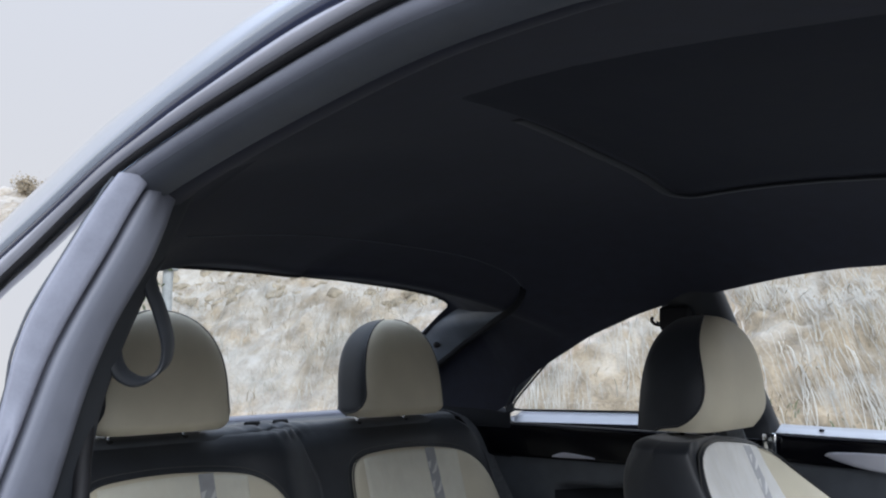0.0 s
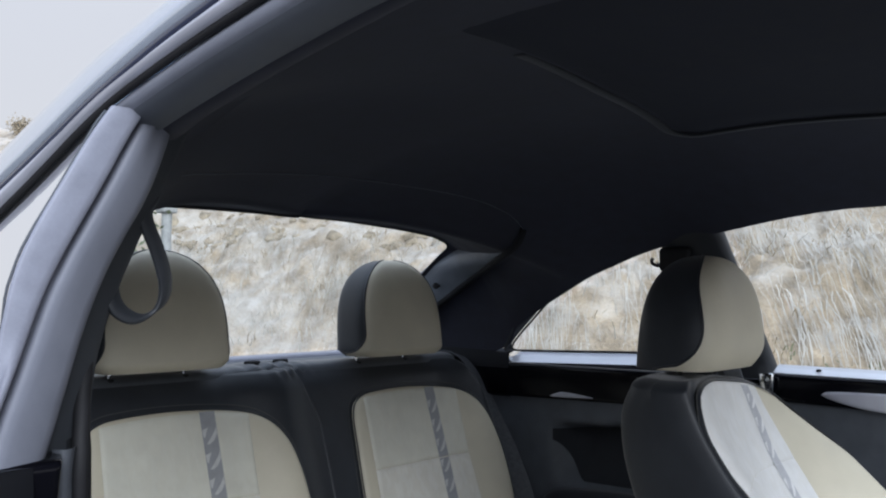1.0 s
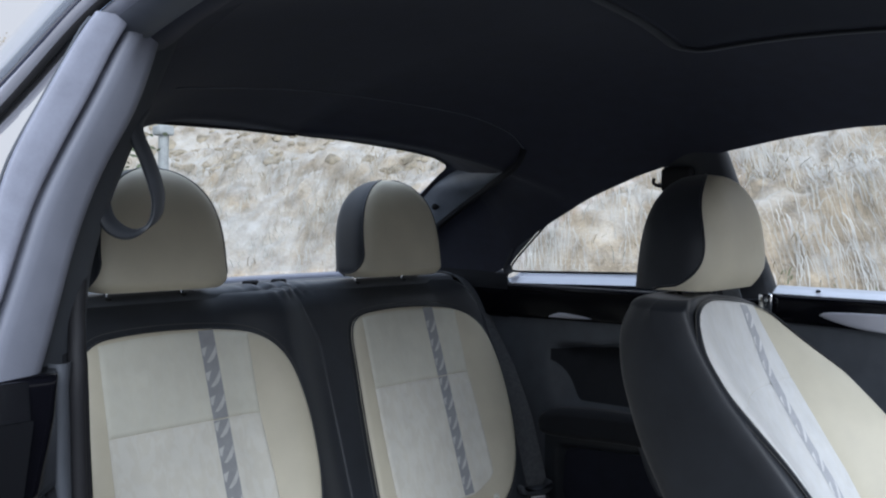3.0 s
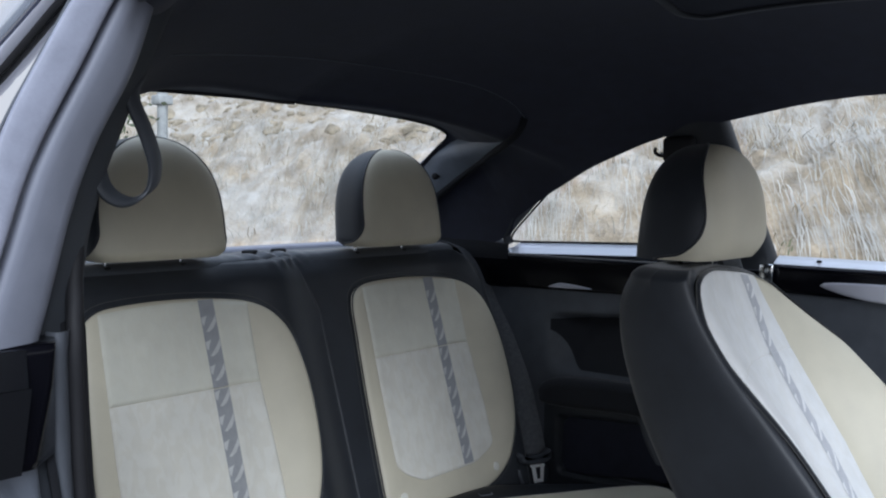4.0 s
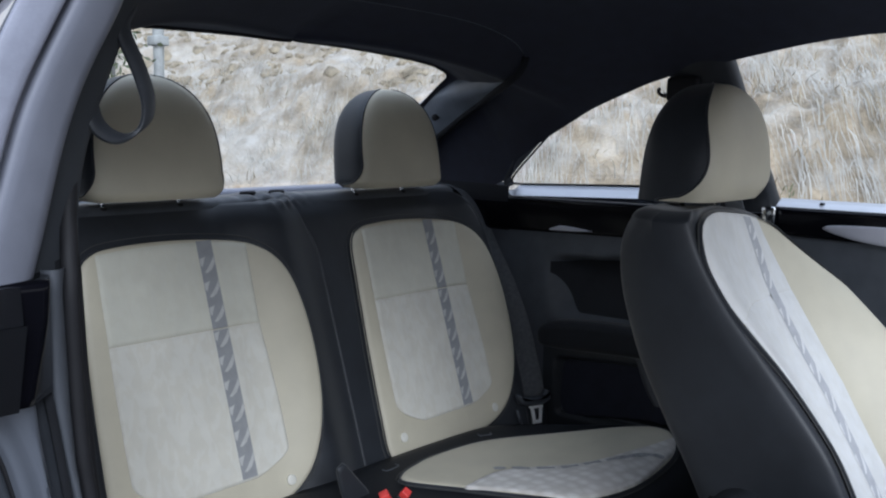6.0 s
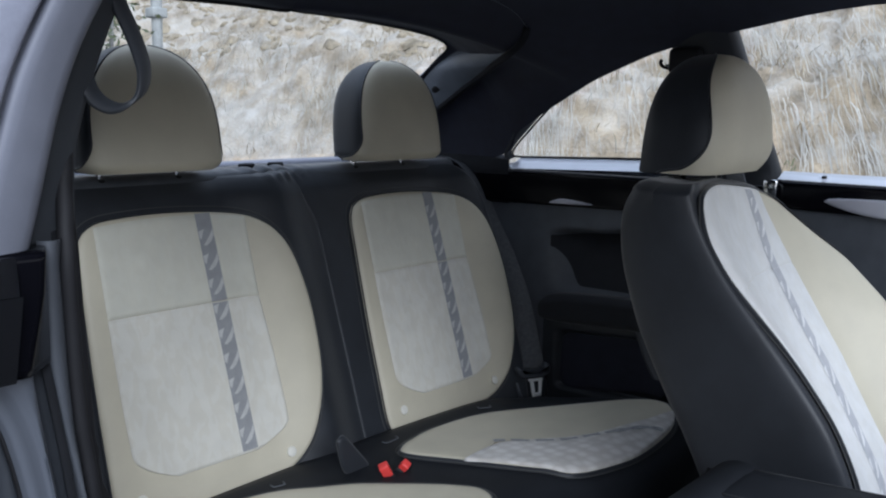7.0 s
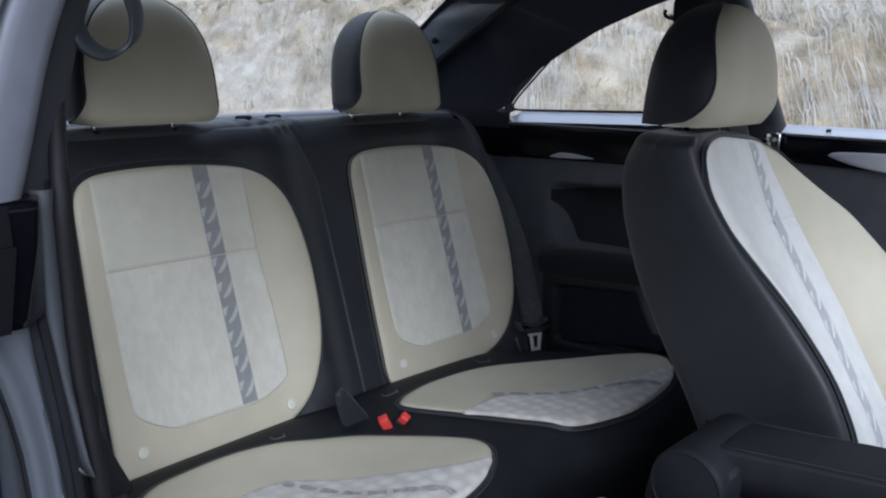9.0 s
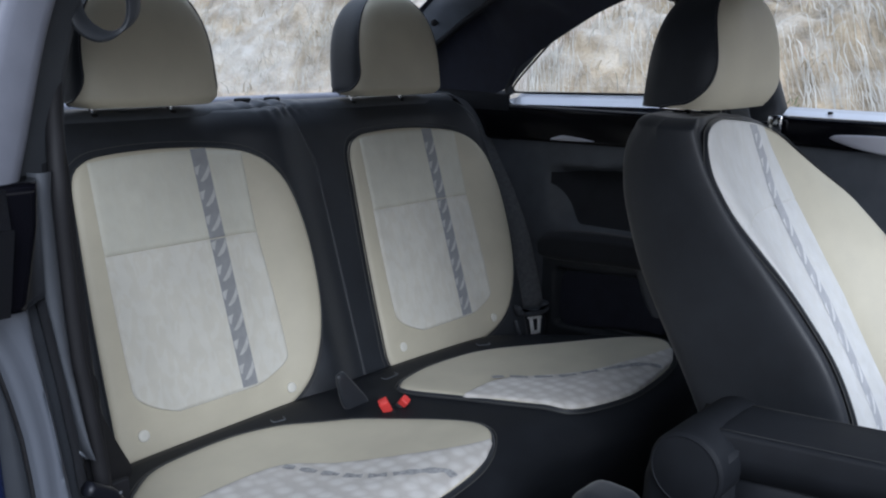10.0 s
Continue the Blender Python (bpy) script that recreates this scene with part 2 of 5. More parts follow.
def pad(outline, place, profile, fill=9, core=None, back=None):
    """An upholstered pad: rings inset from the outline by profile's (inset, rise), then filled to the middle.
    place(u, v, rise) gives the point. back: a rise at which the sides end and close."""
    rings = []
    if back is not None:
        rings.append([place(u, v, back) for u, v in inset(outline, 0.004)])
    for d, h in profile:
        rings.append([place(u, v, h) for u, v in inset(outline, d)])
    last = inset(outline, profile[-1][0])
    c = last.mean(0) if core is None else np.array(core)
    for s in np.linspace(1, 0, fill + 1)[1:-1]:
        rings.append([place(*(c + (q - c) * s), profile[-1][1]) for q in last])
    bm = loft(rings, True)
    m = len(outline)
    tip = bm.verts.new(place(c[0], c[1], profile[-1][1]))
    bm.verts.ensure_lookup_table()
    base = (len(rings) - 1) * m
    for j in range(m):
        bm.faces.new((bm.verts[base + j], bm.verts[base + (j + 1) % m], tip))
    if back is not None:
        bm.faces.new([bm.verts[j] for j in range(m)])
    return bm


def grid_pad(v0, v1, left, right, place, rise, edge, nu=40, nv=40, low=0.0, back=None):
    """A flat cushion between two side curves; its rim is rounded over.
    edge: the width of the rounding, one for all or left, right, bottom, top; back: how deep its sides go."""
    el, er, eb, et = edge if isinstance(edge, tuple) else (edge,) * 4
    ll, lr, lb, lt = low if isinstance(low, tuple) else (low,) * 4
    rows = []
    for v in np.linspace(v0, v1, nv):
        a, b = left(v), right(v)
        row = []
        for w in np.linspace(0, 1, nu):
            w = 0.5 - 0.5 * math.cos(math.pi * w)
            u = a + (b - a) * w
            fall = max((rise - h) * max(0.0, 1 - max(0.0, d)) ** 2 for d, h in (((u - a) / el, ll), ((b - u) / er, lr), ((v - v0) / eb, lb), ((v1 - v) / et, lt)))
            row.append(place(u, v, rise - fall))
        if back is not None:
            row = [place(a, v, back)] + row + [place(b, v, back)]
        rows.append(row)
    if back is not None:
        for v, at in ((v0, 0), (v1, len(rows) + 1)):
            a, b = left(v), right(v)
            line = [place(a + (b - a) * (0.5 - 0.5 * math.cos(math.pi * w)), v, back) for w in np.linspace(0, 1, nu)]
            rows.insert(at, [line[0]] + line + [line[-1]])
    return loft(rows)


def box(x0, x1, y0, y1, z0, z1, r=0.004, seg=2):
    bm = bmesh.new()
    bmesh.ops.create_cube(bm, size=1)
    for v in bm.verts:
        v.co = Vector(((x0 + x1) / 2 + v.co.x * (x1 - x0), (y0 + y1) / 2 + v.co.y * (y1 - y0), (z0 + z1) / 2 + v.co.z * (z1 - z0)))
    if r:
        bmesh.ops.bevel(bm, geom=bm.edges[:], offset=r, segments=seg, profile=0.5, affect="EDGES")
    return bm


def disc(c, n, r, h, seg=20):
    """A low round knob with a domed face, at c, facing n."""
    n = Vector(n).normalized()
    u = n.orthogonal().normalized()
    v = n.cross(u)
    rows = [[Vector(c) + (u * math.cos(a) + v * math.sin(a)) * r * k + n * h * d for a in np.linspace(0, 2 * math.pi, seg, endpoint=False)]
            for k, d in ((1, 0), (1, 0.6), (0.9, 0.9), (0.6, 1.0), (0.05, 1.02))]
    return loft(rows, True, True)


def stack(*bms):
    """Joins pieces of one part."""
    out = bmesh.new()
    for b in bms:
        me = bpy.data.meshes.new("tmp")
        b.to_mesh(me)
        b.free()
        out.from_mesh(me)
        bpy.data.meshes.remove(me)
    return out


def smooth01(x):
    x = min(1.0, max(0.0, x))
    return x * x * (3 - 2 * x)


def side_x(y, z):
    """Half width of the cabin's inner trim."""
    return 0.745 - 0.10 * max(0, y + 0.75) - 0.38 * max(0, z - 0.95)


def lerp_keys(z, zs, vs):
    o = np.argsort(zs)
    return float(np.interp(z, np.array(zs)[o], np.array(vs)[o]))

# ---- ground and hillside ----


def foot_x(y):
    """Where the bank rises from the verge."""
    return 8.1 - 0.3 * max(-8, min(22, y))


def ground_z(x, y):
    d = x - foot_x(y)
    n = noise.noise(Vector((x * 0.16, y * 0.16, 3.1)))
    if d <= 0:
        return 0.02 * n * min(1.0, max(0.0, (abs(x) + abs(y) - 6) * 0.2))
    top = 5.2 + 1.6 * n - 0.05 * max(0, y - 14)
    near = Vector((x, y, 0))
    clod = 0.16 * abs(noise.noise(near * 1.6 + Vector((0, 0, 5.2)))) + 0.15 * abs(noise.noise(near * 3.1)) + 0.07 * abs(noise.noise(near * 7.5))
    lump = clod + 0.22 * noise.noise(Vector((x * 0.9, y * 0.9, 0.4))) + 0.11 * noise.noise(Vector((x * 2.3, y * 2.3, 7.4))) + 0.05 * noise.noise(Vector((x * 5.5, y * 5.5, 1.7)))
    h = 0.74 * d
    h = top * (1 - math.exp(-h / max(0.6, top) * 1.25)) if h > 0 else 0
    h += 0.17 * max(0, min(y, 28) - 12) * min(1, d / 4)
    return h + lump * min(1, d * 0.8) + 0.02


def bank_material():
    """Tan earth in clods, with frost on the faces that look up and along drifts of dead grass."""
    m = material("dry_frosted_bank", (0.335, 0.275, 0.195), 0.95, 0, 0.45, 2.6, 0.9, 22.0, dist=0.06)
    nt = m.node_tree
    b = nt.nodes["Principled BSDF"]
    tc = nt.nodes["Texture Coordinate"]

    def fractal(scale, detail, rough, stretch=(1, 1, 1), turn=0.0):
        mp = nt.nodes.new("ShaderNodeMapping")
        mp.inputs["Scale"].default_value, mp.inputs["Rotation"].default_value = stretch, (0, 0, turn)
        nt.links.new(tc.outputs["Object"], mp.inputs["Vector"])
        n = nt.nodes.new("ShaderNodeTexNoise")
        n.inputs["Scale"].default_value, n.inputs["Detail"].default_value, n.inputs["Roughness"].default_value = scale, detail, rough
        nt.links.new(mp.outputs[0], n.inputs["Vector"])
        return n.outputs["Fac"]

    def sums(a, k, c):
        n = nt.nodes.new("ShaderNodeMath")
        n.operation = "MULTIPLY_ADD"
        n.inputs[1].default_value = k
        nt.links.new(a, n.inputs[0])
        if isinstance(c, float):
            n.inputs[2].default_value = c
        else:
            nt.links.new(c, n.inputs[2])
        return n.outputs[0]

    geo = nt.nodes.new("ShaderNodeNewGeometry")
    sep = nt.nodes.new("ShaderNodeSeparateXYZ")
    nt.links.new(geo.outputs["Normal"], sep.inputs[0])
    drift = fractal(0.8, 4, 0.6, (1, 0.6, 1.3), 0.5)
    speck = fractal(3.4, 5, 0.58)
    # the pale colour gains on the tan farther along the bank
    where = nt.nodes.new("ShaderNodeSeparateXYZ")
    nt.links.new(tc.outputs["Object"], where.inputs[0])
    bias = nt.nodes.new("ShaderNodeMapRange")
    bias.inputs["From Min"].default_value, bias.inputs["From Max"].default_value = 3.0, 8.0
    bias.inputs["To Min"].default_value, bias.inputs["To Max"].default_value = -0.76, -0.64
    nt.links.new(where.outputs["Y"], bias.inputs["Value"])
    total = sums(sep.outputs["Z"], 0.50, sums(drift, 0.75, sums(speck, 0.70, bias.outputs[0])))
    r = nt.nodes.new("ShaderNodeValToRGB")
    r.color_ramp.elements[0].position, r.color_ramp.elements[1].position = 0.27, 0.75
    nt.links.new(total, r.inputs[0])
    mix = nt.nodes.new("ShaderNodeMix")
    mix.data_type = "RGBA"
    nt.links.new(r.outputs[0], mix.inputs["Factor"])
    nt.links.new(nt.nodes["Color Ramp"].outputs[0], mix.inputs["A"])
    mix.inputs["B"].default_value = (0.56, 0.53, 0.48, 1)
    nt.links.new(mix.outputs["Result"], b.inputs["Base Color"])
    return m


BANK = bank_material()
# unseen ground round the car, pale so that it bounces light inside
ASPHALT = material("bounce_gravel", (0.17, 0.165, 0.16), 0.9, 0, 0.25, 3, 0.5, 120, dist=0.01)
STRAW = material("bleached_straw", (0.52, 0.50, 0.445), 0.9, 0, 0.25, 3.0, 0.0)
TAN_GRASS = material("tan_dry_grass", (0.40, 0.34, 0.245), 0.9, 0, 0.3, 3.0, 0.0)
STEM = material("bleached_stems", (0.52, 0.50, 0.455), 0.9, 0, 0.28, 3.0, 0.0)
TUFT = material("withered_tuft", (0.33, 0.28, 0.20), 0.95, 0, 0.45, 5.0, 1.0, 50.0, dist=0.03)
GREEN = material("dull_green_leaves", (0.13, 0.15, 0.085), 0.8, 0, 0.4, 4.0, 0.0)
POST_WOOD = material("bleached_post_wood", (0.40, 0.41, 0.40), 0.9, 0, 0.25, 12, 0.5, 90)
BARK = material("grey_weathered_wood", (0.21, 0.205, 0.195), 0.9, 0, 0.3, 12, 0.5, 90)


def build_ground():
    xs = np.concatenate([[-900, -300, -90, -30], np.linspace(-12, 1, 12), np.linspace(1.4, 14, 190), np.linspace(14.2, 24, 50), [27, 33, 45, 90, 300, 900]])
    ys = np.concatenate([[-900, -300, -90, -30, -16], np.linspace(-9, -5, 20), np.linspace(-4.9, 20, 330), np.linspace(20.2, 26, 30), [30, 36, 45, 60, 100, 300, 900]])
    bm = loft([[(x, y, ground_z(x, y) if abs(x) < 40 and abs(y) < 60 else ground_z(min(40, x), max(-30, min(60, y)))) for x in xs] for y in ys])
    for f in bm.faces:
        c = f.calc_center_median()
        f.material_index = 0 if c.x > foot_x(c.y) - 0.7 else 1
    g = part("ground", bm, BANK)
    for p in g.data.polygons:
        p.material_index = 0 if p.center.x > foot_x(p.center.y) - 0.7 else 1
    g.data.materials.append(ASPHALT)
    return tagged(g, "pale dry hillside bank rising from a gravel verge", "ground", kind="structure")


def grass(name, mat, count, seed, height, spread, label, area, droop=0.4, wide=0.012):
    """Many bent blades standing on the bank."""
    rnd = random.Random(seed)
    verts, faces = [], []
    for _ in range(count):
        y = rnd.uniform(area[2], area[3])
        d = rnd.uniform(area[0], area[1]) ** 1.0
        x = foot_x(y) + d
        if noise.noise(Vector((x * 0.7, y * 0.7, seed))) < rnd.uniform(-0.5, 0.35):
            continue
        z = ground_z(x, y) - 0.02
        for _k in range(rnd.randint(3, 6)):
            h = height * rnd.uniform(0.45, 1.2)
            a = rnd.uniform(0, 6.28)
            bend = h * droop * rnd.uniform(0.2, 1.3)
            bx, by = x + rnd.gauss(0, spread), y + rnd.gauss(0, spread)
            w = wide * rnd.uniform(0.5, 1.3)
            dx, dy = math.cos(a), math.sin(a)
            i = len(verts)
            for s, k in ((0, 1.0), (0.5, 0.85), (0.85, 0.5)):
                cx, cy, cz = bx + dx * bend * s * s, by + dy * bend * s * s, z + h * s * (1 - 0.25 * droop * s)
                verts += [(cx + 0.4 * w * k, cy - w * k, cz), (cx - 0.4 * w * k, cy + w * k, cz)]
            verts.append((bx + dx * bend * 1.2, by + dy * bend * 1.2, z + h * (1 - 0.4 * droop)))
            faces += [(i, i + 1, i + 3, i + 2), (i + 2, i + 3, i + 5, i + 4), (i + 4, i + 5, i + 6)]
    me = bpy.data.meshes.new(name)
    me.from_pydata(verts, [], faces)
    me.materials.append(mat)
    return tagged(new(name, me), label, "grass", kind="stuff")


build_ground()
grass("straw_grass", STRAW, 900, 3, 0.26, 0.10, "bleached white straw standing on the dry bank", (0.0, 2.6, 4.5, 20), droop=0.8, wide=0.005)
grass("tan_grass", TAN_GRASS, 1500, 5, 0.22, 0.09, "tan dry grass tufts on the bank", (0.0, 8.5, -6, 22), droop=0.8, wide=0.006)
grass("white_weeds", STEM, 300, 8, 0.4, 0.18, "tall bleached weed stalks along the foot of the bank", (-0.1, 4.5, -6, 7), droop=0.9, wide=0.006)
grass("green_weeds", GREEN, 240, 11, 0.16, 0.1, "low green weeds at the foot of the bank", (-0.3, 0.5, -6, 3), wide=0.009)


def hanging_stems(name, mat, count, seed, area, reach, label, thick=(0.002, 0.0055)):
    """Dead creepers: from each crown thin stems bend over and hang down the slope, kinked and forked, close to the earth."""
    rnd = random.Random(seed)
    verts, faces = [], []
    for _ in range(count):
        y = rnd.uniform(area[2], area[3])
        x = foot_x(y) + rnd.uniform(area[0], area[1])
        size = rnd.uniform(0.5, 1.3) * reach
        for _k in range(rnd.randint(16, 30)):
            w = rnd.uniform(*thick) * (1.7 if rnd.random() < 0.15 else 1.0)
            px, py = x + rnd.gauss(0, 0.14), y + rnd.gauss(0, 0.28)
            run, sway, arch = size * rnd.uniform(0.4, 1.25), rnd.gauss(0, 0.16) * size, rnd.uniform(0.05, 0.22) * size
            i0, n = len(verts), 9
            wob = 0.0
            for j in range(n):
                s = j / (n - 1)
                wob += rnd.gauss(0, 0.014)
                cx, cy = px - 0.8 * run * s + 0.4 * sway * s, py - (0.62 * run + 0.7 * sway) * s + wob
                cz = ground_z(cx, cy) + 0.03 + arch * math.sin(math.pi * min(1, 0.25 + s)) * (1 - 0.5 * s)
                k = w * (1 - 0.55 * s)
                verts += [(cx - 0.3 * k, cy - k, cz), (cx - 0.3 * k, cy + k, cz)]
            for j in range(n - 1):
                b = i0 + 2 * j
                faces.append((b, b + 1, b + 3, b + 2))
    me = bpy.data.meshes.new(name)
    me.from_pydata(verts, [], faces)
    me.materials.append(mat)
    return tagged(new(name, me), label, "bush", kind="stuff")


hanging_stems("bleached_creepers", STEM, 250, 21, (0.5, 6.5, -5, 7), 0.85, "bleached dead creepers hanging down the bank")
hanging_stems("straw_creepers", STRAW, 60, 27, (0.2, 3.0, 5, 17), 0.6, "pale frosted straw lying down the slope", (0.002, 0.005))
hanging_stems("tan_creepers", TAN_GRASS, 190, 33, (0.2, 7, -5, 16), 0.6, "tan dry stems scattered over the bank", (0.002, 0.005))


def tufts(name, mat, count, seed, area, size, label):
    """Low uneven cushions of withered grass in drifts over the slope."""
    rnd = random.Random(seed)
    verts, faces = [], []
    while count:
        y = rnd.uniform(area[2], area[3])
        x = foot_x(y) + rnd.uniform(area[0], area[1])
        if noise.noise(Vector((x * 0.55 + y * 0.35, y * 0.3, seed))) < rnd.uniform(-0.35, 0.3):
            continue
        count -= 1
        r = size * rnd.uniform(0.5, 1.3)
        i, n = len(verts), 8
        for k, h in ((1.0, -0.12), (0.9, 0.13), (0.55, 0.30)):
            for j in range(n):
                a = 6.2832 * (j + 0.5 * (h > 0.5)) / n
                q = r * k * rnd.uniform(0.78, 1.2)
                px, py = x + math.cos(a) * q, y + math.sin(a) * q * 1.15
                verts.append((px, py, ground_z(x, y) * 0.35 + ground_z(px, py) * 0.65 + r * (h + rnd.uniform(-0.10, 0.10))))
        verts.append((x, y, ground_z(x, y) + r * 0.36))
        for b in (0, n):
            faces += [(i + b + j, i + b + (j + 1) % n, i + b + n + (j + 1) % n, i + b + n + j) for j in range(n)]
        faces += [(i + 2 * n + j, i + 2 * n + (j + 1) % n, i + 3 * n) for j in range(n)]
    me = bpy.data.meshes.new(name)
    me.from_pydata(verts, [], faces)
    for p in me.polygons:
        p.use_smooth = True
    me.materials.append(mat)
    return tagged(new(name, me), label, "grass", kind="stuff")


tufts("tan_tufts", TUFT, 1000, 41, (2.4, 8.5, 4.5, 20), 0.095, "tan cushions of withered grass on the bank")


def rough_post():
    t = thing("wooden_post", "pale weathered wooden post on the bank beside a shrub", "post", (3.07, 6.0, ground_z(3.07, 6.0)))
    rows = []
    for i, z in enumerate(np.linspace(-0.1, 2.75, 14)):
        r = 0.055 * (1 - 0.05 * z) * (1 + 0.08 * math.sin(i * 2.1))
        rows.append([(r * math.cos(a) * (1 + 0.1 * math.sin(3 * a + i)), r * math.sin(a), z) for a in np.linspace(0, 2 * math.pi, 12, endpoint=False)])
    part("shaft", loft(rows, True, True), POST_WOOD, t)
    part("cap", box(-0.075, 0.075, -0.075, 0.075, 1.87, 1.96, 0.012), POST_WOOD, t)
    return t


def shrub(at, seed, height, wide, name, label, leaf):
    rnd = random.Random(seed)
    t = thing(name, label, "shrub", at)
    stems, verts, faces = [], [], []
    for k in range(9):
        a = rnd.uniform(0, 6.28)
        tip = Vector((math.cos(a) * wide * rnd.uniform(0.3, 0.9), math.sin(a) * wide * rnd.uniform(0.3, 0.9), height * rnd.uniform(0.6, 1)))
        mid = tip * 0.5 + Vector((rnd.gauss(0, 0.08), rnd.gauss(0, 0.08), 0.15))
        pts = spline([(0, 0, -0.05), tuple(mid), tuple(tip)], 9)
        stems.append(tube(pts, 0.014, 6))
        for q in pts[3:]:
            for _ in range(26):
                c = Vector(q) + Vector((rnd.gauss(0, 0.13), rnd.gauss(0, 0.13), rnd.gauss(0, 0.12)))
                u = Vector((rnd.gauss(0, 1), rnd.gauss(0, 1), rnd.gauss(0, 0.6))).normalized()
                v = u.cross(Vector((rnd.gauss(0, 1), rnd.gauss(0, 1), rnd.gauss(0, 1)))).normalized()
                s = rnd.uniform(0.03, 0.06)
                i = len(verts)
                verts += [c - u * s, c + v * s * 0.35, c + u * s, c - v * s * 0.35]
                faces.append((i, i + 1, i + 2, i + 3))
    part("twig_bundle", stack(*stems), BARK, t)
    me = bpy.data.meshes.new("leaves")
    me.from_pydata([tuple(v) for v in verts], [], faces)
    me.materials.append(leaf)
    new("leaves", me).parent = t
    return t


rough_post()
shrub((2.75, 6.4, ground_z(2.75, 6.4)), 4, 2.1, 0.55, "evergreen_shrub", "dull green evergreen shrub behind a wooden post", GREEN)
shrub((8.9, 24.6, ground_z(8.9, 24.6)), 9, 0.34, 0.62, "bare_shrub", "sparse dry shrub on the crest of the bank", TAN_GRASS)

# ---- the car ----
car = thing("car", "blue-grey coupe with black headliner and open door", "car")

# roof lining and rear pillars: between the crown line with the rear window's rim, and the side windows' upper rim
CROWN = [(0, -1.64, 1.362), (0, -1.06, 1.425), (0, -0.72, 1.42), (0, -0.45, 1.385), (0, -0.22, 1.333), (0, -0.10, 1.294), (0, -0.07, 1.2795), (0.13, -0.067, 1.2765), (0.31, -0.055, 1.269),
         (0.42, -0.040, 1.262), (0.50, -0.012, 1.256), (0.557, 0.008, 1.238), (0.572, 0.076, 1.198), (0.60, 0.30, 1.05), (0.615, 0.50, 0.925)]
RIM = [(0.593, -1.64, 1.229), (0.619, -1.063, 1.283), (0.629, -0.723, 1.248), (0.627, -0.564, 1.215), (0.629, -0.465, 1.182), (0.632, -0.40, 1.158), (0.634, -0.365, 1.142), (0.637, -0.335, 1.127),
       (0.643, -0.262, 1.090), (0.655, -0.187, 1.050), (0.664, -0.140, 1.022), (0.674, -0.109, 0.978), (0.682, 0.0, 0.948), (0.672, 0.2, 0.945), (0.66, 0.46, 0.93)]
POWER = [2.6, 2.6, 2.6, 2.5, 2.3, 2.1, 2.0, 1.95, 1.7, 1.5, 1.35, 1.25, 1.15, 1.1, 1.0]

NEAR_POWER = [2.6, 2.6, 2.8, 3.2, 3.6, 3.8, 3.8, 3.6, 3.2, 2.6, 2.2, 1.8, 1.4, 1.2, 1.0]


def fine(keys, per=6):
    k = np.array(keys, float)
    k = k if k.ndim > 1 else k[:, None]
    k = np.vstack([2 * k[0] - k[1], k, 2 * k[-1] - k[-2]])
    out = []
    for i in range(1, len(k) - 2):
        p0, p1, p2, p3 = k[i - 1:i + 3]
        for t in np.linspace(0, 1, per, endpoint=False):
            out.append(0.5 * (2 * p1 + (p2 - p0) * t + (2 * p0 - 5 * p1 + 4 * p2 - p3) * t * t + (3 * p1 - p0 - 3 * p2 + p3) * t ** 3))
    return np.array(out + [k[-2]])


NEAR_RIM = [(0.576, -1.64, 1.348), (0.59, -1.063, 1.392), (0.59, -0.723, 1.335), (0.60, -0.60, 1.30)] + RIM[4:]


NEAR_CROWN = [(x, y, z + 0.034 * x * (1 - smooth01((y - 0.05) / 0.1))) for x, y, z in CROWN]


def roof_rows(push, sign):
    ci, ri, pw = fine(CROWN if sign > 0 else NEAR_CROWN), fine(RIM if sign > 0 else NEAR_RIM), fine(POWER if sign > 0 else NEAR_POWER)[:, 0]
    rows = []
    for i, (c, r, p) in enumerate(zip(ci, ri, pw)):
        row = []
        lift = push * (1 - 0.9 * smooth01((i - 24) / 12))
        for w in np.linspace(0, 1, 22):
            x, y = c[0] + (r[0] - c[0]) * w, c[1] + (r[1] - c[1]) * w
            z = c[2] + (r[2] - c[2]) * w ** p
            bow = 0.035 * 4 * w * (1 - w) * smooth01((2.2 - p) / 0.9)
            n = Vector((0.8 * w, 0.25, 0.6)).normalized()
            q = Vector((x, y, z)) + n * bow * 0.7 + Vector((0.5 * w ** 3, 0, 1)) * lift
            row.append((sign * q.x, q.y, q.z))
        rows.append(row)
    return rows


def roof_sheet(push, top):
    a, b = roof_rows(push, 1), roof_rows(push, -1)
    bm = stack(loft(a), loft(b))
    bmesh.ops.remove_doubles(bm, verts=bm.verts, dist=0.0005)
    return bm


part("headliner", roof_sheet(0, False), LINER, car, "black cloth headliner and rear pillar trim")
part("roof", roof_sheet(0.045, True), ROOF_PAINT, car, "roof coloured pale blue for the sky reflected in it")

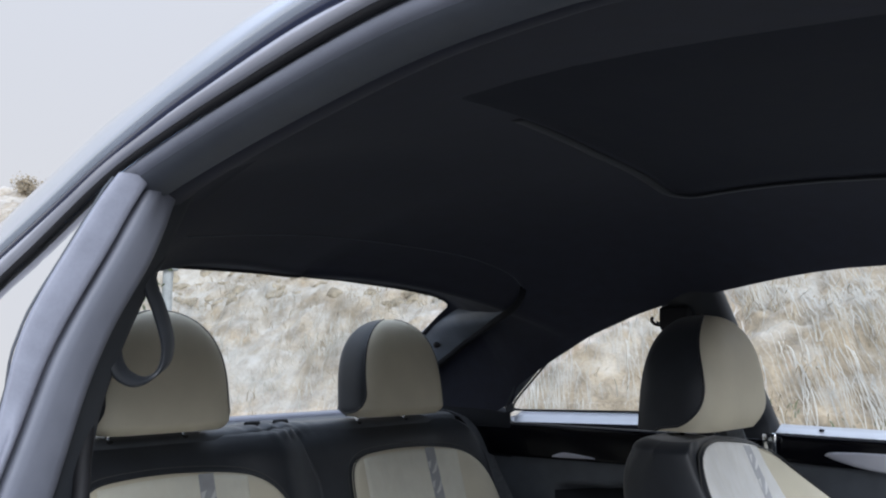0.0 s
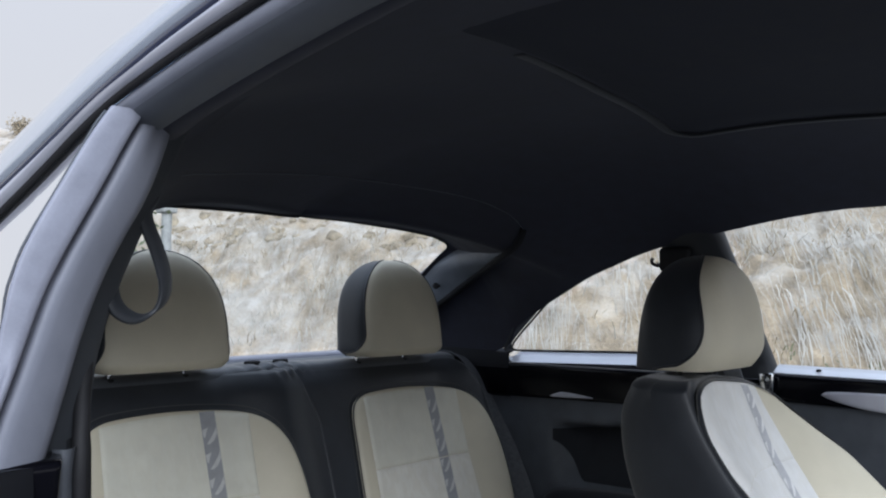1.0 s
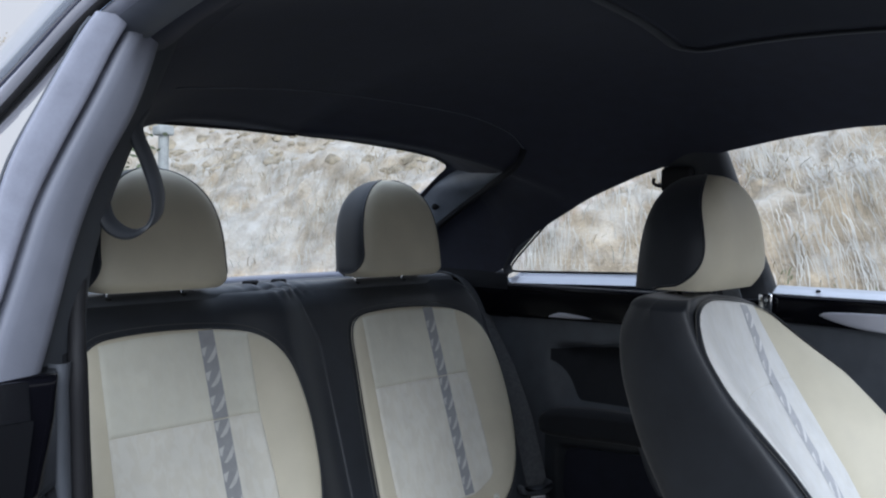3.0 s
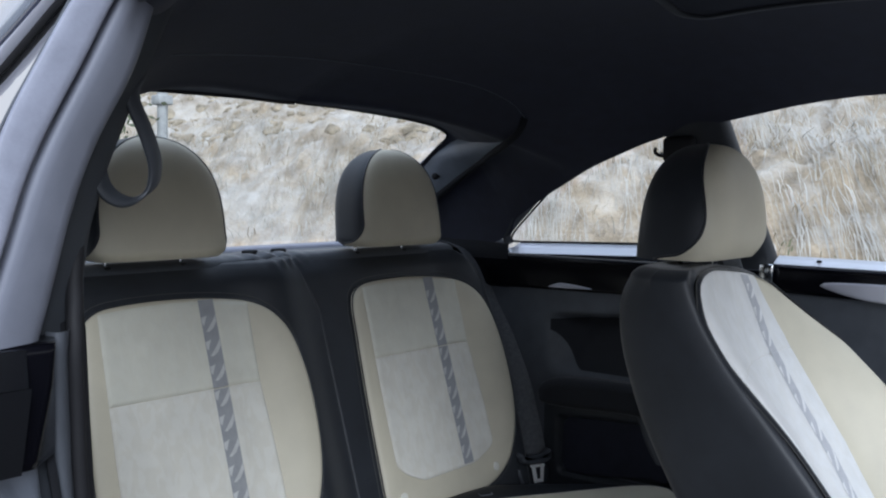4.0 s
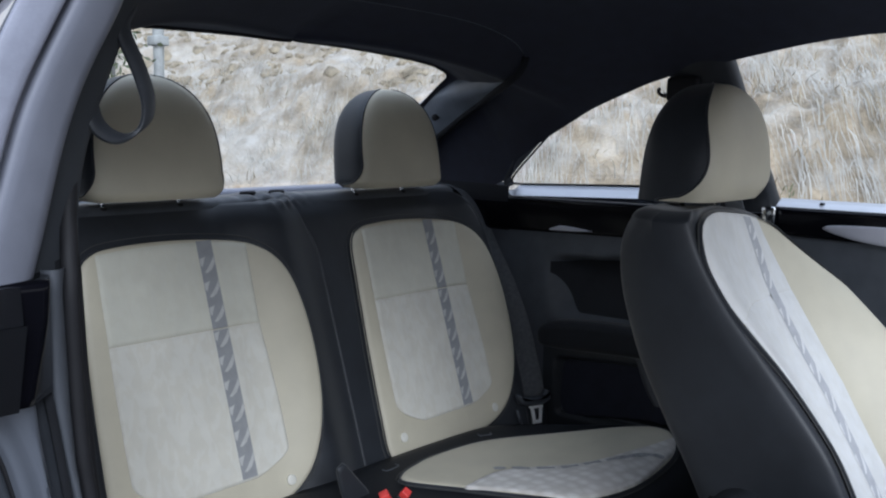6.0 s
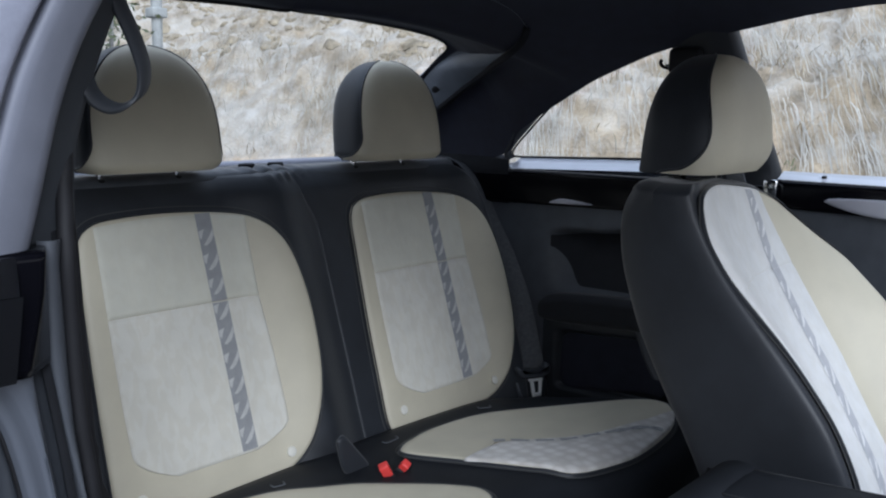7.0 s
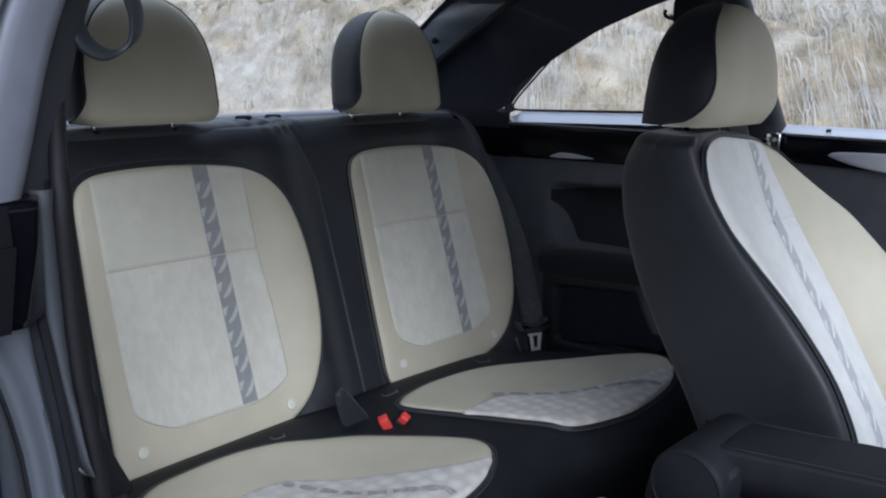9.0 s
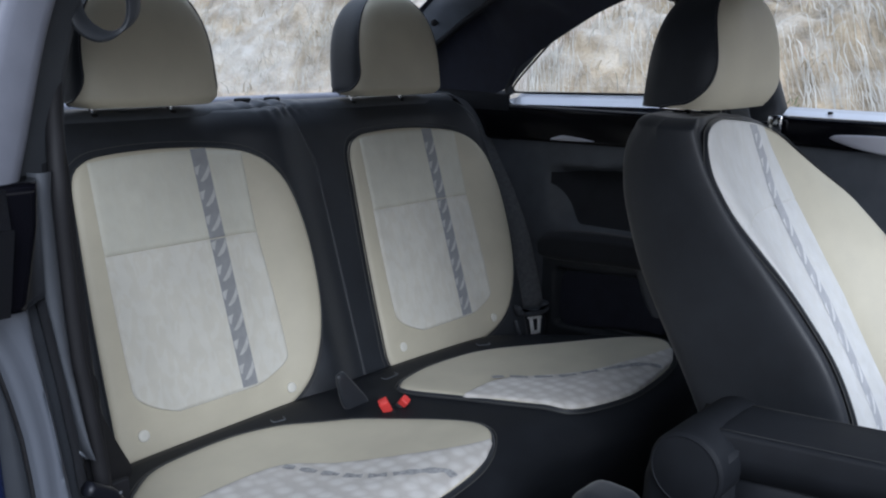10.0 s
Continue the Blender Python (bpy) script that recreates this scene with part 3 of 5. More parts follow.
# pale tube as the highlight on the crease over the rear window, and the trim joint on the far rear pillar
part("crease_highlight", tube(spline([(-0.53, -0.44, 1.268), (-0.479, -0.427, 1.2835), (-0.427, -0.4275, 1.2905), (-0.319, -0.365, 1.3085), (-0.208, -0.318, 1.3238), (-0.104, -0.280, 1.3352), (0.0, -0.271, 1.3385), (0.094, -0.279, 1.3370), (0.194, -0.313, 1.328), (0.277, -0.342, 1.3145), (0.36, -0.36, 1.289), (0.418, -0.354, 1.26)], 60), 0.0011, 6), PLASTIC, car)
JOINT = [(0.418, -0.354, 1.260), (0.416, -0.349, 1.242), (0.421, -0.329, 1.223), (0.430, -0.298, 1.209), (0.492, -0.206, 1.190), (0.574, -0.092, 1.168), (0.607, -0.015, 1.142), (0.616, 0.043, 1.112), (0.623, 0.116, 1.073), (0.628, 0.182, 1.037)]
part("pillar_joint", tube([(x, y + 0.001, z - 0.001) for x, y, z in spline(JOINT, 40)], 0.0082, 10), BINDING, car, "black joint in the rear pillar trim")
rim_line = spline([(0.579, 0.019, 1.228), (0.580, 0.040, 1.218), (0.582, 0.085, 1.194), (0.587, 0.138, 1.163), (0.593, 0.204, 1.123)], 24)
joint_line = spline(JOINT[3:], 24)
pillar_rows_in = [[Vector(a) + (Vector(b) - Vector(a)) * w + Vector((-0.8, -0.3, -0.4)) * (0.028 * w * (1 - w)) for w in np.linspace(0, 1, 12)] for a, b in zip(rim_line, joint_line)]
pillar_rows_in = [[p + Vector((0.022, 0.020, 0.010)) * max(0.0, (9 - i) / 9) ** 2 for p in r] for i, r in enumerate(pillar_rows_in)]
part("rear_pillar_trim", loft(pillar_rows_in), PILLAR_TRIM, car, "dark grey plastic trim on the rear pillar")
# pale tube in place of the light caught on the window's slanted edge
part("rear_window_glint", tube([(x - 0.002, y + 0.002, z + 0.001) for x, y, z in rim_line], 0.0026, 8), SEAL_GREY, car, "pale tube for the bright reflection along the rear window")

# sunroof blind in its recess
LINING = {"crown": fine(CROWN)[:24], "far": fine(RIM)[:24], "near": fine(NEAR_RIM)[:24]}


def under_roof(u, v, h):
    c, r = LINING["crown"], LINING["far" if u > 0 else "near"]
    zc, ze, xe = lerp_keys(v, c[:, 1], c[:, 2]), lerp_keys(v, r[:, 1], r[:, 2]), lerp_keys(v, r[:, 1], r[:, 0])
    return (u, v, zc + (ze - zc) * min(1, abs(u) / xe) ** 2.6 - h)


blind_end = lambda u: float(np.interp(u, (-0.44, -0.42, -0.3, 0.0, 0.2, 0.275, 0.30), (-0.93, -0.90, -0.88, -0.835, -0.812, -0.806, -0.83)))
part("sunroof_blind", grid_pad(0, 1, lambda v: -0.44, lambda v: 0.30, lambda u, v, h: under_roof(u, -1.44 + v * (blind_end(u) + 1.44), h), 0.005, (0.14, 0.06, 0.10, 0.10), 60, 60, -0.002), BLIND, car, "dark cloth sunroof blind")
# dark ribbon where only a soft shadow line edges the blind
rim_uv = spline([(u, blind_end(u) + 0.006) for u in (-0.27, -0.2, -0.1, 0.0, 0.1, 0.2, 0.26)] + [(0.290, -0.815), (0.304, -0.84), (0.306, -0.90), (0.306, -1.1), (0.30, -1.3), (0.29, -1.42)], 80)
turned = np.gradient(np.array(rim_uv), axis=0)
part("sunroof_shadow_strip", ribbon([under_roof(u, v, 0.0045 * min(1.0, i / 16) - 0.002) for i, (u, v) in enumerate(rim_uv)], [(b, -a, 0) for a, b in turned], 0.018, 0.002), BLACK_CLOTH, car, "dark strip for the shadow line round the sunroof blind")

# side trims
DENTS = [(-0.66, -0.225, 0.60, 0.782, -0.09, (0.02, 0.09, 0.16, 0.010)), (-0.60, -0.255, 0.365, 0.525, -0.028, (0.02, 0.03, 0.012, 0.02))]


def trim_x(y, z):
    x = side_x(y, z) + 0.02 * smooth01((0.5 - z) / 0.3)
    for y0, y1, z0, z1, d, soft in DENTS:
        k = smooth01((y - y0) / soft[0]) * smooth01((y1 - y) / soft[1]) * smooth01((z - z0) / soft[2]) * smooth01((z1 - 0.06 * (y + 0.25) - z) / soft[3])
        x -= d * k
    return x


def side_sheet(sign, y0, y1, z0, z1, ny, nz):
    return loft([[(sign * trim_x(y, z), y, z) for y in np.linspace(y0, y1, ny)] for z in np.linspace(z0, z1, nz)])


def gloss_band(sign, y0, y1, low0, low1, top=0.931):
    """The lacquered band under a side window, with its ledge."""
    rows = []
    for y in np.linspace(y0, y1, 30):
        w = (y - y0) / (y1 - y0)
        zl = low0 + (low1 - low0) * w
        x = side_x(y, 0.9)
        row = [(x - 0.000, zl - 0.002), (x - 0.008, zl), (x - 0.0125, zl + 0.003), (x - 0.0135, zl + 0.008), (x - 0.0125, (zl + top - 0.005) / 2), (x - 0.0115, top - 0.011), (x - 0.0105, top - 0.005), (x - 0.008, top - 0.001), (x + 0.004, top)]
        rows.append([(sign * a, y, b) for a, b in row])
    return loft(rows)


for s in (1, -1):
    part("quarter_trim", side_sheet(s, -0.765 if s > 0 else -0.60, 0.5, 0.12, 0.925, 130, 84), PLASTIC, car, "dark grey moulded side trim")
    part("quarter_gloss_band", gloss_band(s, -0.765 if s > 0 else -0.60, 0.5, 0.853, 0.835), LACQUER, car, "gloss black lacquered band under the window")
part("door_trim", side_sheet(1, -1.7, -0.775, 0.2, 0.935, 40, 30), PLASTIC, car, "dark grey moulded door trim")
part("door_gloss_band", gloss_band(1, -1.7, -0.778, 0.868, 0.886, 0.943), LACQUER, car, "gloss black lacquered band on the closed door")


def ledge(sign, y0, y1, round_end, width, z0, z1, rise=0.0):
    """The pale sill strip between the lacquered band and the glass."""
    rows = []
    for w in [*np.linspace(0, 0.95, 20), *np.linspace(0.955, 1, 24)]:
        y = y0 + (y1 - y0) * w
        k = 1.0
        if round_end:
            k = math.sqrt(max(0.0, 1 - max(0.0, (y - (y1 - 0.014)) / 0.014) ** 2))
        x = side_x(y, 0.9)
        mid, half = (z0 + z1) / 2 + rise * (-0.266 - y), (z1 - z0) / 2 * k
        rows.append([(sign * (x - 0.006), y, mid - half - 0.001), (sign * x, y, mid - half), (sign * (x + width * 0.4), y, mid - half * 0.1), (sign * (x + width), y, mid + half), (sign * (x + width + 0.004), y, mid + half - 0.004)])
    return loft(rows)


part("quarter_ledge", ledge(1, -0.765, -0.109, True, 0.030, 0.938, 0.964, 0.03), PALE_LEDGE, car, "pale grey sill strip under the quarter window")
part("door_ledge", ledge(1, -1.7, -0.79, False, 0.03, 0.946, 0.961), PALE_LEDGE, car, "pale grey sill strip under the door window")
# silver wedges laid on as the bright reflections in the lacquer
for name, sheet in (("quarter_reflection", [(-0.237, 0.852), (-0.262, 0.863), (-0.28, 0.865), (-0.32, 0.862), (-0.362, 0.856), (-0.34, 0.853), (-0.28, 0.851)]),
                    ("door_reflection", [(-0.893, 0.906), (-0.915, 0.914), (-1.02, 0.918), (-1.12, 0.918), (-1.12, 0.875), (-1.02, 0.879), (-0.965, 0.885), (-0.925, 0.894)])):
    part(name, pad(spline(sheet, 40, True), lambda u, v, h: (side_x(u, v) - 0.0135 - h, u, v), [(0, -0.006), (0.0005, 0.0005), (0.002, 0.0015)], 4), SATIN, car, "satin silver wedge shaped as a reflection in the lacquered band")
part("door_lock_pin", disc((0.757, -0.882, 0.952), (0, 0, 1), 0.005, 0.005), RUBBER, car)

# dark sheet laid over the recess above the armrest as its shade
part("recess_shade", loft([[(trim_x(y, z) - 0.002, y, z) for z in np.linspace(0.740 - 0.098 * smooth01((-0.232 - y) / 0.09), 0.768 + 0.055 * max(0, -y - 0.25), 16)] for y in np.linspace(-0.64, -0.236, 40)]), BLACK_CLOTH, car, "dark sheet for the shade in the side trim's recess")

# armrest pad and speaker on the far quarter trim
arm_out = spline([(-0.60, 0.565), (-0.60, 0.625), (-0.45, 0.632), (-0.28, 0.622), (-0.226, 0.600), (-0.222, 0.570), (-0.25, 0.548), (-0.45, 0.556)], 60, True)
part("armrest", pad(arm_out, lambda u, v, h: (side_x(u, v) - h, u, v), [(0, -0.005), (0, 0.02), (0.006, 0.034), (0.016, 0.04)], back=-0.006), BLACK_CLOTH, car, "black padded armrest")
spk = spline([(-0.56, 0.40), (-0.555, 0.535), (-0.443, 0.540), (-0.318, 0.525), (-0.272, 0.503), (-0.256, 0.445), (-0.270, 0.378), (-0.30, 0.362), (-0.387, 0.376), (-0.50, 0.392)], 60, True)
part("speaker_cover", pad(spk, lambda u, v, h: (side_x(u, v) + 0.022 - h, u, v), [(0, -0.005), (0.002, 0.005), (0.008, 0.008)], back=-0.006), LINER, car, "black cloth speaker cover")
part("lower_side_panel", loft([[(trim_x(y, z) - 0.003, y, z) for z in np.linspace(0.20, 0.572, 60)] for y in np.linspace(-0.70, -0.225, 90)]), DARK_TRIM, car, "black lower part of the side trim")

part("speaker_frame_end", loft([[(side_x(y + d, z) - 0.004 - 0.006 * k, y + d, z) for d, k in ((0.012, -1), (0.008, 0.6), (0.0, 1), (-0.010, 0.5), (-0.02, -1))] for y, z in ((-0.492, 0.556), (-0.502, 0.53), (-0.513, 0.50), (-0.528, 0.47), (-0.545, 0.445))]), TRIM_MID, car, "grey rib at the end of the speaker cover")

# far and near middle pillars
def pillar_rows(sign):
    rows = []
    for z in np.linspace(0.93, 1.262, 24):
        k = (z - 0.95) / 0.298
        yf, yr = -0.788 + 0.069 * k, -0.60 + 0.036 * k - 0.03 * math.sin(math.pi * min(1, max(0, k)))
        x = side_x(-0.7, z)
        rows.append([(sign * (x + 0.05), yf + 0.004, z), (sign * (x + 0.012), yf, z), (sign * x, yf + 0.012, z), (sign * (x - 0.012), yf + 0.05, z), (sign * (x - 0.014), (yf + yr) / 2, z),
                     (sign * (x - 0.010), yr - 0.03, z), (sign * x, yr - 0.006, z), (sign * (x + 0.012), yr, z), (sign * (x + 0.05), yr, z)])
    return rows


part("middle_pillar", loft(pillar_rows(1)), BLACK, car, "black middle pillar trim")


def pane(name, outline, mat=GLASS):
    bm = bmesh.new()
    bm.faces.new([bm.verts.new(p) for p in outline])
    bmesh.ops.triangulate(bm, faces=bm.faces)
    ob = part(name, bm, mat, car, smooth=False)
    ob.visible_shadow = False
    return ob


def skin(y, z):
    return side_x(y, z) + 0.075


rim = fine(RIM)
qtop = [(y, z) for x, y, z in rim if -0.60 <= y <= -0.108 and z > 0.95]
pane("quarter_pane", [(skin(y, z), y, z + 0.01) for y, z in qtop] + [(skin(y, 0.94), y, 0.94) for y in np.linspace(-0.10, -0.60, 10)])
dtop = [(y, z) for x, y, z in rim if y <= -0.72]
pane("door_pane", [(skin(y, z), y, z + 0.01) for y, z in dtop] + [(skin(y, 0.94), y, 0.94) for y in np.linspace(-0.78, -1.55, 10)])
tail, near_tail = fine(CROWN)[36:], fine(NEAR_CROWN)[36:]
pane("rear_pane", [(x, y + 0.012, z + 0.02) for x, y, z in tail] + [(-x, y + 0.012, z + 0.02) for x, y, z in near_tail[::-1]][:-1])
glass_line = spline([(side_x(y, z) + 0.018, y, z + 0.002) for y, z in ((-0.60, 1.238), (-0.465, 1.196), (-0.40, 1.171), (-0.335, 1.139), (-0.262, 1.100))] + [(0.670, -0.215, 1.069), (0.680, -0.170, 1.033), (0.688, -0.130, 1.000), (0.692, -0.109, 0.978), (0.694, -0.105, 0.968), (0.697, -0.112, 0.9625)], 70)
part("quarter_seal", tube([tuple(p) for p in glass_line] + [(side_x(y, 0.95) + 0.03, y, 0.966 + 0.03 * (-0.266 - y)) for y in np.linspace(-0.125, -0.6, 12)], 0.0026, 8), RUBBER, car)
reveal_in = spline([(0.622, -0.60, 1.228), (0.629, -0.465, 1.184), (0.632, -0.40, 1.160), (0.637, -0.335, 1.129), (0.643, -0.262, 1.092), (0.655, -0.187, 1.052), (0.664, -0.140, 1.024), (0.672, -0.109, 0.982), (0.674, -0.098, 0.968), (0.676, -0.098, 0.955)], 70)
part("quarter_reveal", loft([[(p[0] - 0.002, p[1] + 0.004, p[2] + 0.006)] + [tuple(Vector(p).lerp(Vector(q), w) + Vector((0, 0.003, 0.004)) * w) for w in (0.0, 0.35, 0.7, 1.0)] for p, q in zip(reveal_in, glass_line)]), INNER_TRIM, car, "grey lining between the headliner and the quarter glass")
part("rear_window_rim", tube([(x, y, z) for x, y, z in tail], 0.003, 8), RUBBER, car)
part("rear_window_rim", tube([(-x, y, z) for x, y, z in near_tail], 0.006, 8), RUBBER, car)

# shelf, tail panel, floor, bulkhead
for s in (1, -1):
    part("rear_corner_trim", loft([[(s * (side_x(y, 0.9) - 0.004), y, 0.84), (s * (side_x(y, 0.9) - 0.012), y, 0.92), (s * (side_x(y, 0.9) - 0.008), y, 0.955), (s * (side_x(y, 0.9) + 0.03), y, 0.965)] for y in np.linspace(-0.112, 0.52, 20)]), BINDING, car)
part("parcel_shelf", box(-0.655, 0.655, 0.135, 0.50, 0.905, 0.925, 0.006), TRIM_MID, car, "dark grey parcel shelf")
part("window_base_trim", box(-0.62, 0.62, 0.46, 0.53, 0.915, 0.935, 0.006), PILLAR_GREY, car)
part("tail_panel", box(-0.72, 0.72, 0.52, 0.60, 0.20, 0.93, 0.02), PAINT, car)
part("floor_pan", box(-0.745, 0.745, -2.1, 0.55, 0.16, 0.20, 0.004), CARPET, car)
part("bulkhead", box(-0.745, 0.745, -2.16, -2.1, 0.16, 0.98, 0.02), PLASTIC, car, "plain dark bulkhead under the windscreen")

# the near door opening: pillar, seals, rail and outer skin
AZ, AX = (1.335, 1.31, 1.291, 1.246, 1.208, 1.175, 1.15, 1.114, 1.085, 1.0, 0.95), (-0.690, -0.722, -0.741, -0.765, -0.785, -0.803, -0.815, -0.826, -0.828, -0.846, -0.856)
BZ, BX = (1.335, 1.305, 1.282, 1.228, 1.175, 1.13, 1.098, 1.059, 1.026, 0.997, 0.95), (-0.655, -0.685, -0.702, -0.727, -0.756, -0.779, -0.792, -0.803, -0.814, -0.825, -0.838)
EZ, EX = (1.31, 1.272, 1.236, 1.197, 1.166, 1.131, 1.097, 1.063, 1.02, 0.983, 0.95), (-0.650, -0.662, -0.673, -0.691, -0.711, -0.728, -0.741, -0.752, -0.763, -0.773, -0.783)
CZ, CX = (1.31, 1.247, 1.218, 1.119, 1.091, 1.045, 1.0, 0.95), (-0.585, -0.613, -0.627, -0.670, -0.679, -0.693, -0.698, -0.697)
LINES = {"A": (AZ, AX), "B": (BZ, BX), "E": (EZ, EX), "C": (CZ, CX)}


def near_section(z, keys):
    return [(lerp_keys(z, *LINES[n]) + dx, y, z) for n, dx, y in keys]


def smooth_rows(zs, keys):
    rows = np.array([near_section(z, keys) for z in zs])
    for _ in range(14):
        rows[1:-1, :, 0] = (rows[:-2, :, 0] + 2 * rows[1:-1, :, 0] + rows[2:, :, 0]) / 4
    return [[tuple(p) for p in r] for r in rows]


zs_up = np.linspace(0.953, 1.288, 44)
part("door_seal_strip", loft(smooth_rows(np.linspace(0.953, 1.300, 44), (("A", 0.017, -0.690), ("A", 0.002, -0.715), ("A", 0.001, -0.719), ("A", 0.004, -0.7205), ("A", 0.012, -0.7215), ("B", -0.017, -0.7225), ("B", -0.009, -0.7220), ("B", -0.006, -0.7190), ("B", -0.0045, -0.712), ("B", -0.004, -0.695)))), SEAL_GREY, car, "grey rubber door seal")
part("near_pillar_trim", loft(smooth_rows(zs_up, (("B", 0.001, -0.695), ("B", 0.002, -0.709), ("B", 0.0045, -0.7125), ("B", 0.010, -0.7135), ("B", 0.018, -0.7125), ("E", -0.018, -0.7045), ("E", -0.006, -0.700), ("E", 0.004, -0.693), ("E", 0.010, -0.684), ("E", 0.013, -0.674), ("E", 0.012, -0.664)))), PILLAR_GREY, car, "grey moulded pillar trim")
# the pillar's inner face gets its shade from a darker colour
part("pillar_inner_trim", loft(smooth_rows(np.linspace(0.93, 1.31, 44), (("E", 0.005, -0.673), ("E", 0.02, -0.660), ("C", -0.012, -0.632), ("C", -0.003, -0.624), ("C", 0, -0.616), ("C", -0.006, -0.606), ("C", -0.03, -0.595)))), INNER_TRIM, car, "inner face of the door pillar, darkened for its shade")
# gloss cap, painted jamb and seals below the belt
def keyed(keys):
    """x over height along one edge of the door opening, from (z, x) pairs."""
    return lambda z: lerp_keys(z, [k[0] for k in keys], [k[1] for k in keys])


jamb_x = keyed(((0.15, -0.70), (0.63, -0.758), (0.684, -0.764), (0.746, -0.771), (0.805, -0.779), (0.84, -0.782)))
gap_x = keyed(((0.15, -0.68), (0.637, -0.737), (0.67, -0.739), (0.702, -0.743), (0.734, -0.746), (0.765, -0.750), (0.796, -0.754), (0.84, -0.760), (0.96, -0.762)))
strip_l = keyed(((0.15, -0.692), (0.645, -0.7215), (0.655, -0.7245), (0.668, -0.730), (0.692, -0.735), (0.731, -0.742), (0.763, -0.748), (0.794, -0.752), (0.841, -0.757), (0.881, -0.756), (0.96, -0.755)))
strip_r = keyed(((0.15, -0.690), (0.62, -0.719), (0.66, -0.722), (0.69, -0.725), (0.722, -0.728), (0.755, -0.732), (0.816, -0.735), (0.874, -0.736), (0.931, -0.737), (0.961, -0.734), (1.0, -0.727), (1.10, -0.698)))
seal_x = keyed(((0.15, -0.67), (0.637, -0.692), (0.671, -0.694), (0.692, -0.696), (0.739, -0.7005), (0.803, -0.702), (0.865, -0.7045), (0.931, -0.706), (1.0, -0.705), (1.10, -0.683)))
cap_x = keyed(((0.83, -0.791), (0.843, -0.789), (0.866, -0.784), (0.892, -0.778), (0.917, -0.773), (0.96, -0.769)))

part("pillar_cap", loft([[(-0.88, -0.69, z), (-0.86, -0.718, z), (cap_x(z) - 0.010, -0.723, z), (cap_x(z) - 0.003, -0.7215, z), (cap_x(z), -0.717, z), (strip_l(z) - 0.004, -0.688, z), (strip_l(z) - 0.001, -0.682, z), (strip_l(z) + 0.004, -0.655, z)] for z in np.linspace(0.841, 0.954, 16)], True, True), LACQUER, car, "gloss black cap at the foot of the window pillar")
# one polished face, its reflection put into two colours: sky above, dark below
def cap_face(k0, k1, right):
    return loft([[(x, -0.738 + 0.055 * max(0, k - 0.70) + 0.35 * max(0, x - right - 0.006), 0.843 + 0.110 * k) for x in np.linspace(-0.875, right + 0.016 * (k - 0.7), 24)] for k in np.linspace(k0, k1, 24)])


part("pillar_cap_mirror", cap_face(0.0, 0.70, -0.800), DARK_MIRROR, car, "lower cap face darkened for the dark surroundings reflected in it")
part("pillar_cap_bright", cap_face(0.705, 1.0, -0.803), CHROME, car, "upper cap face in chrome and tilted for a bright sky reflection")


groove_x = keyed(((0.15, -0.775), (0.50, -0.785), (0.663, -0.794), (0.709, -0.798), (0.749, -0.805), (0.785, -0.813), (0.815, -0.825), (0.84, -0.840)))
crease_x = keyed(((0.15, -0.755), (0.689, -0.774), (0.723, -0.778), (0.766, -0.785), (0.796, -0.794), (0.821, -0.805), (0.84, -0.815)))
body_x = keyed(((0.15, -0.80), (0.658, -0.817), (0.70, -0.8175), (0.748, -0.819), (0.79, -0.832), (0.84, -0.86)))


def jamb_row(z, back=0.0):
    x, g, c = jamb_x(z), groove_x(z), crease_x(z)
    y = -0.705 + back
    return [(g - 0.002, y + 0.012, z), (g + 0.002, y + 0.008, z), (g + 0.004, y + 0.004, z), ((g * 2 + c) / 3, y + 0.0005, z), ((g + c * 2) / 3, y + 0.001, z), (c - 0.001, y + 0.0035, z), (c + 0.003, y + 0.002, z), ((c + x) / 2, y - 0.0025, z), (x - 0.006, y - 0.002, z), (x - 0.002, y + 0.002, z), (x, y + 0.008, z), (x + 0.001, y + 0.033, z)]


def outer_row(z, back=0.0):
    g, w = groove_x(z), body_x(z)
    y = -0.705 + back
    return [(w - 0.003, y + 0.03, z), (w, y + 0.010, z), ((w * 2 + g) / 3, y + 0.003, z), ((w + g * 2) / 3, y + 0.002, z), (g - 0.004, y + 0.006, z), (g - 0.001, y + 0.014, z)]


def body_row(z, back=0.0):
    w = body_x(z)
    y = -0.705 + back
    return [(w - 0.12, y + 0.10, z), (w - 0.07, y + 0.045, z), (w - 0.03, y + 0.018, z), (w - 0.006, y + 0.011, z), (w + 0.001, y + 0.014, z), (w + 0.003, y + 0.03, z)]


def jamb_loft(row):
    return loft([row(z) for z in np.linspace(0.15, 0.834, 50)] + [row(0.838, 0.002), row(0.840, 0.006), row(0.8405, 0.04)])


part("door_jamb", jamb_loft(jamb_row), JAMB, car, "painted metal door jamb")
part("jamb_outer_seal", jamb_loft(outer_row), DARK_TRIM, car, "grey rubber strip along the jamb")
part("body_edge", jamb_loft(body_row), NAVY, car, "dark blue painted body edge")
part("jamb_groove", tube([(groove_x(z) - 0.0005, -0.694, z) for z in np.linspace(0.15, 0.836, 50)], 0.003, 8), RUBBER, car)
part("jamb_channel", loft([[(jamb_x(z) - 0.004, -0.682, z), (jamb_x(z) + 0.004, -0.678, z), ((jamb_x(z) + gap_x(z)) / 2, -0.676, z), (gap_x(z), -0.680, z), (gap_x(z) + 0.01, -0.66, z)] for z in np.linspace(0.15, 0.95, 30)]), DARK_TRIM, car, "black channel beside the jamb")
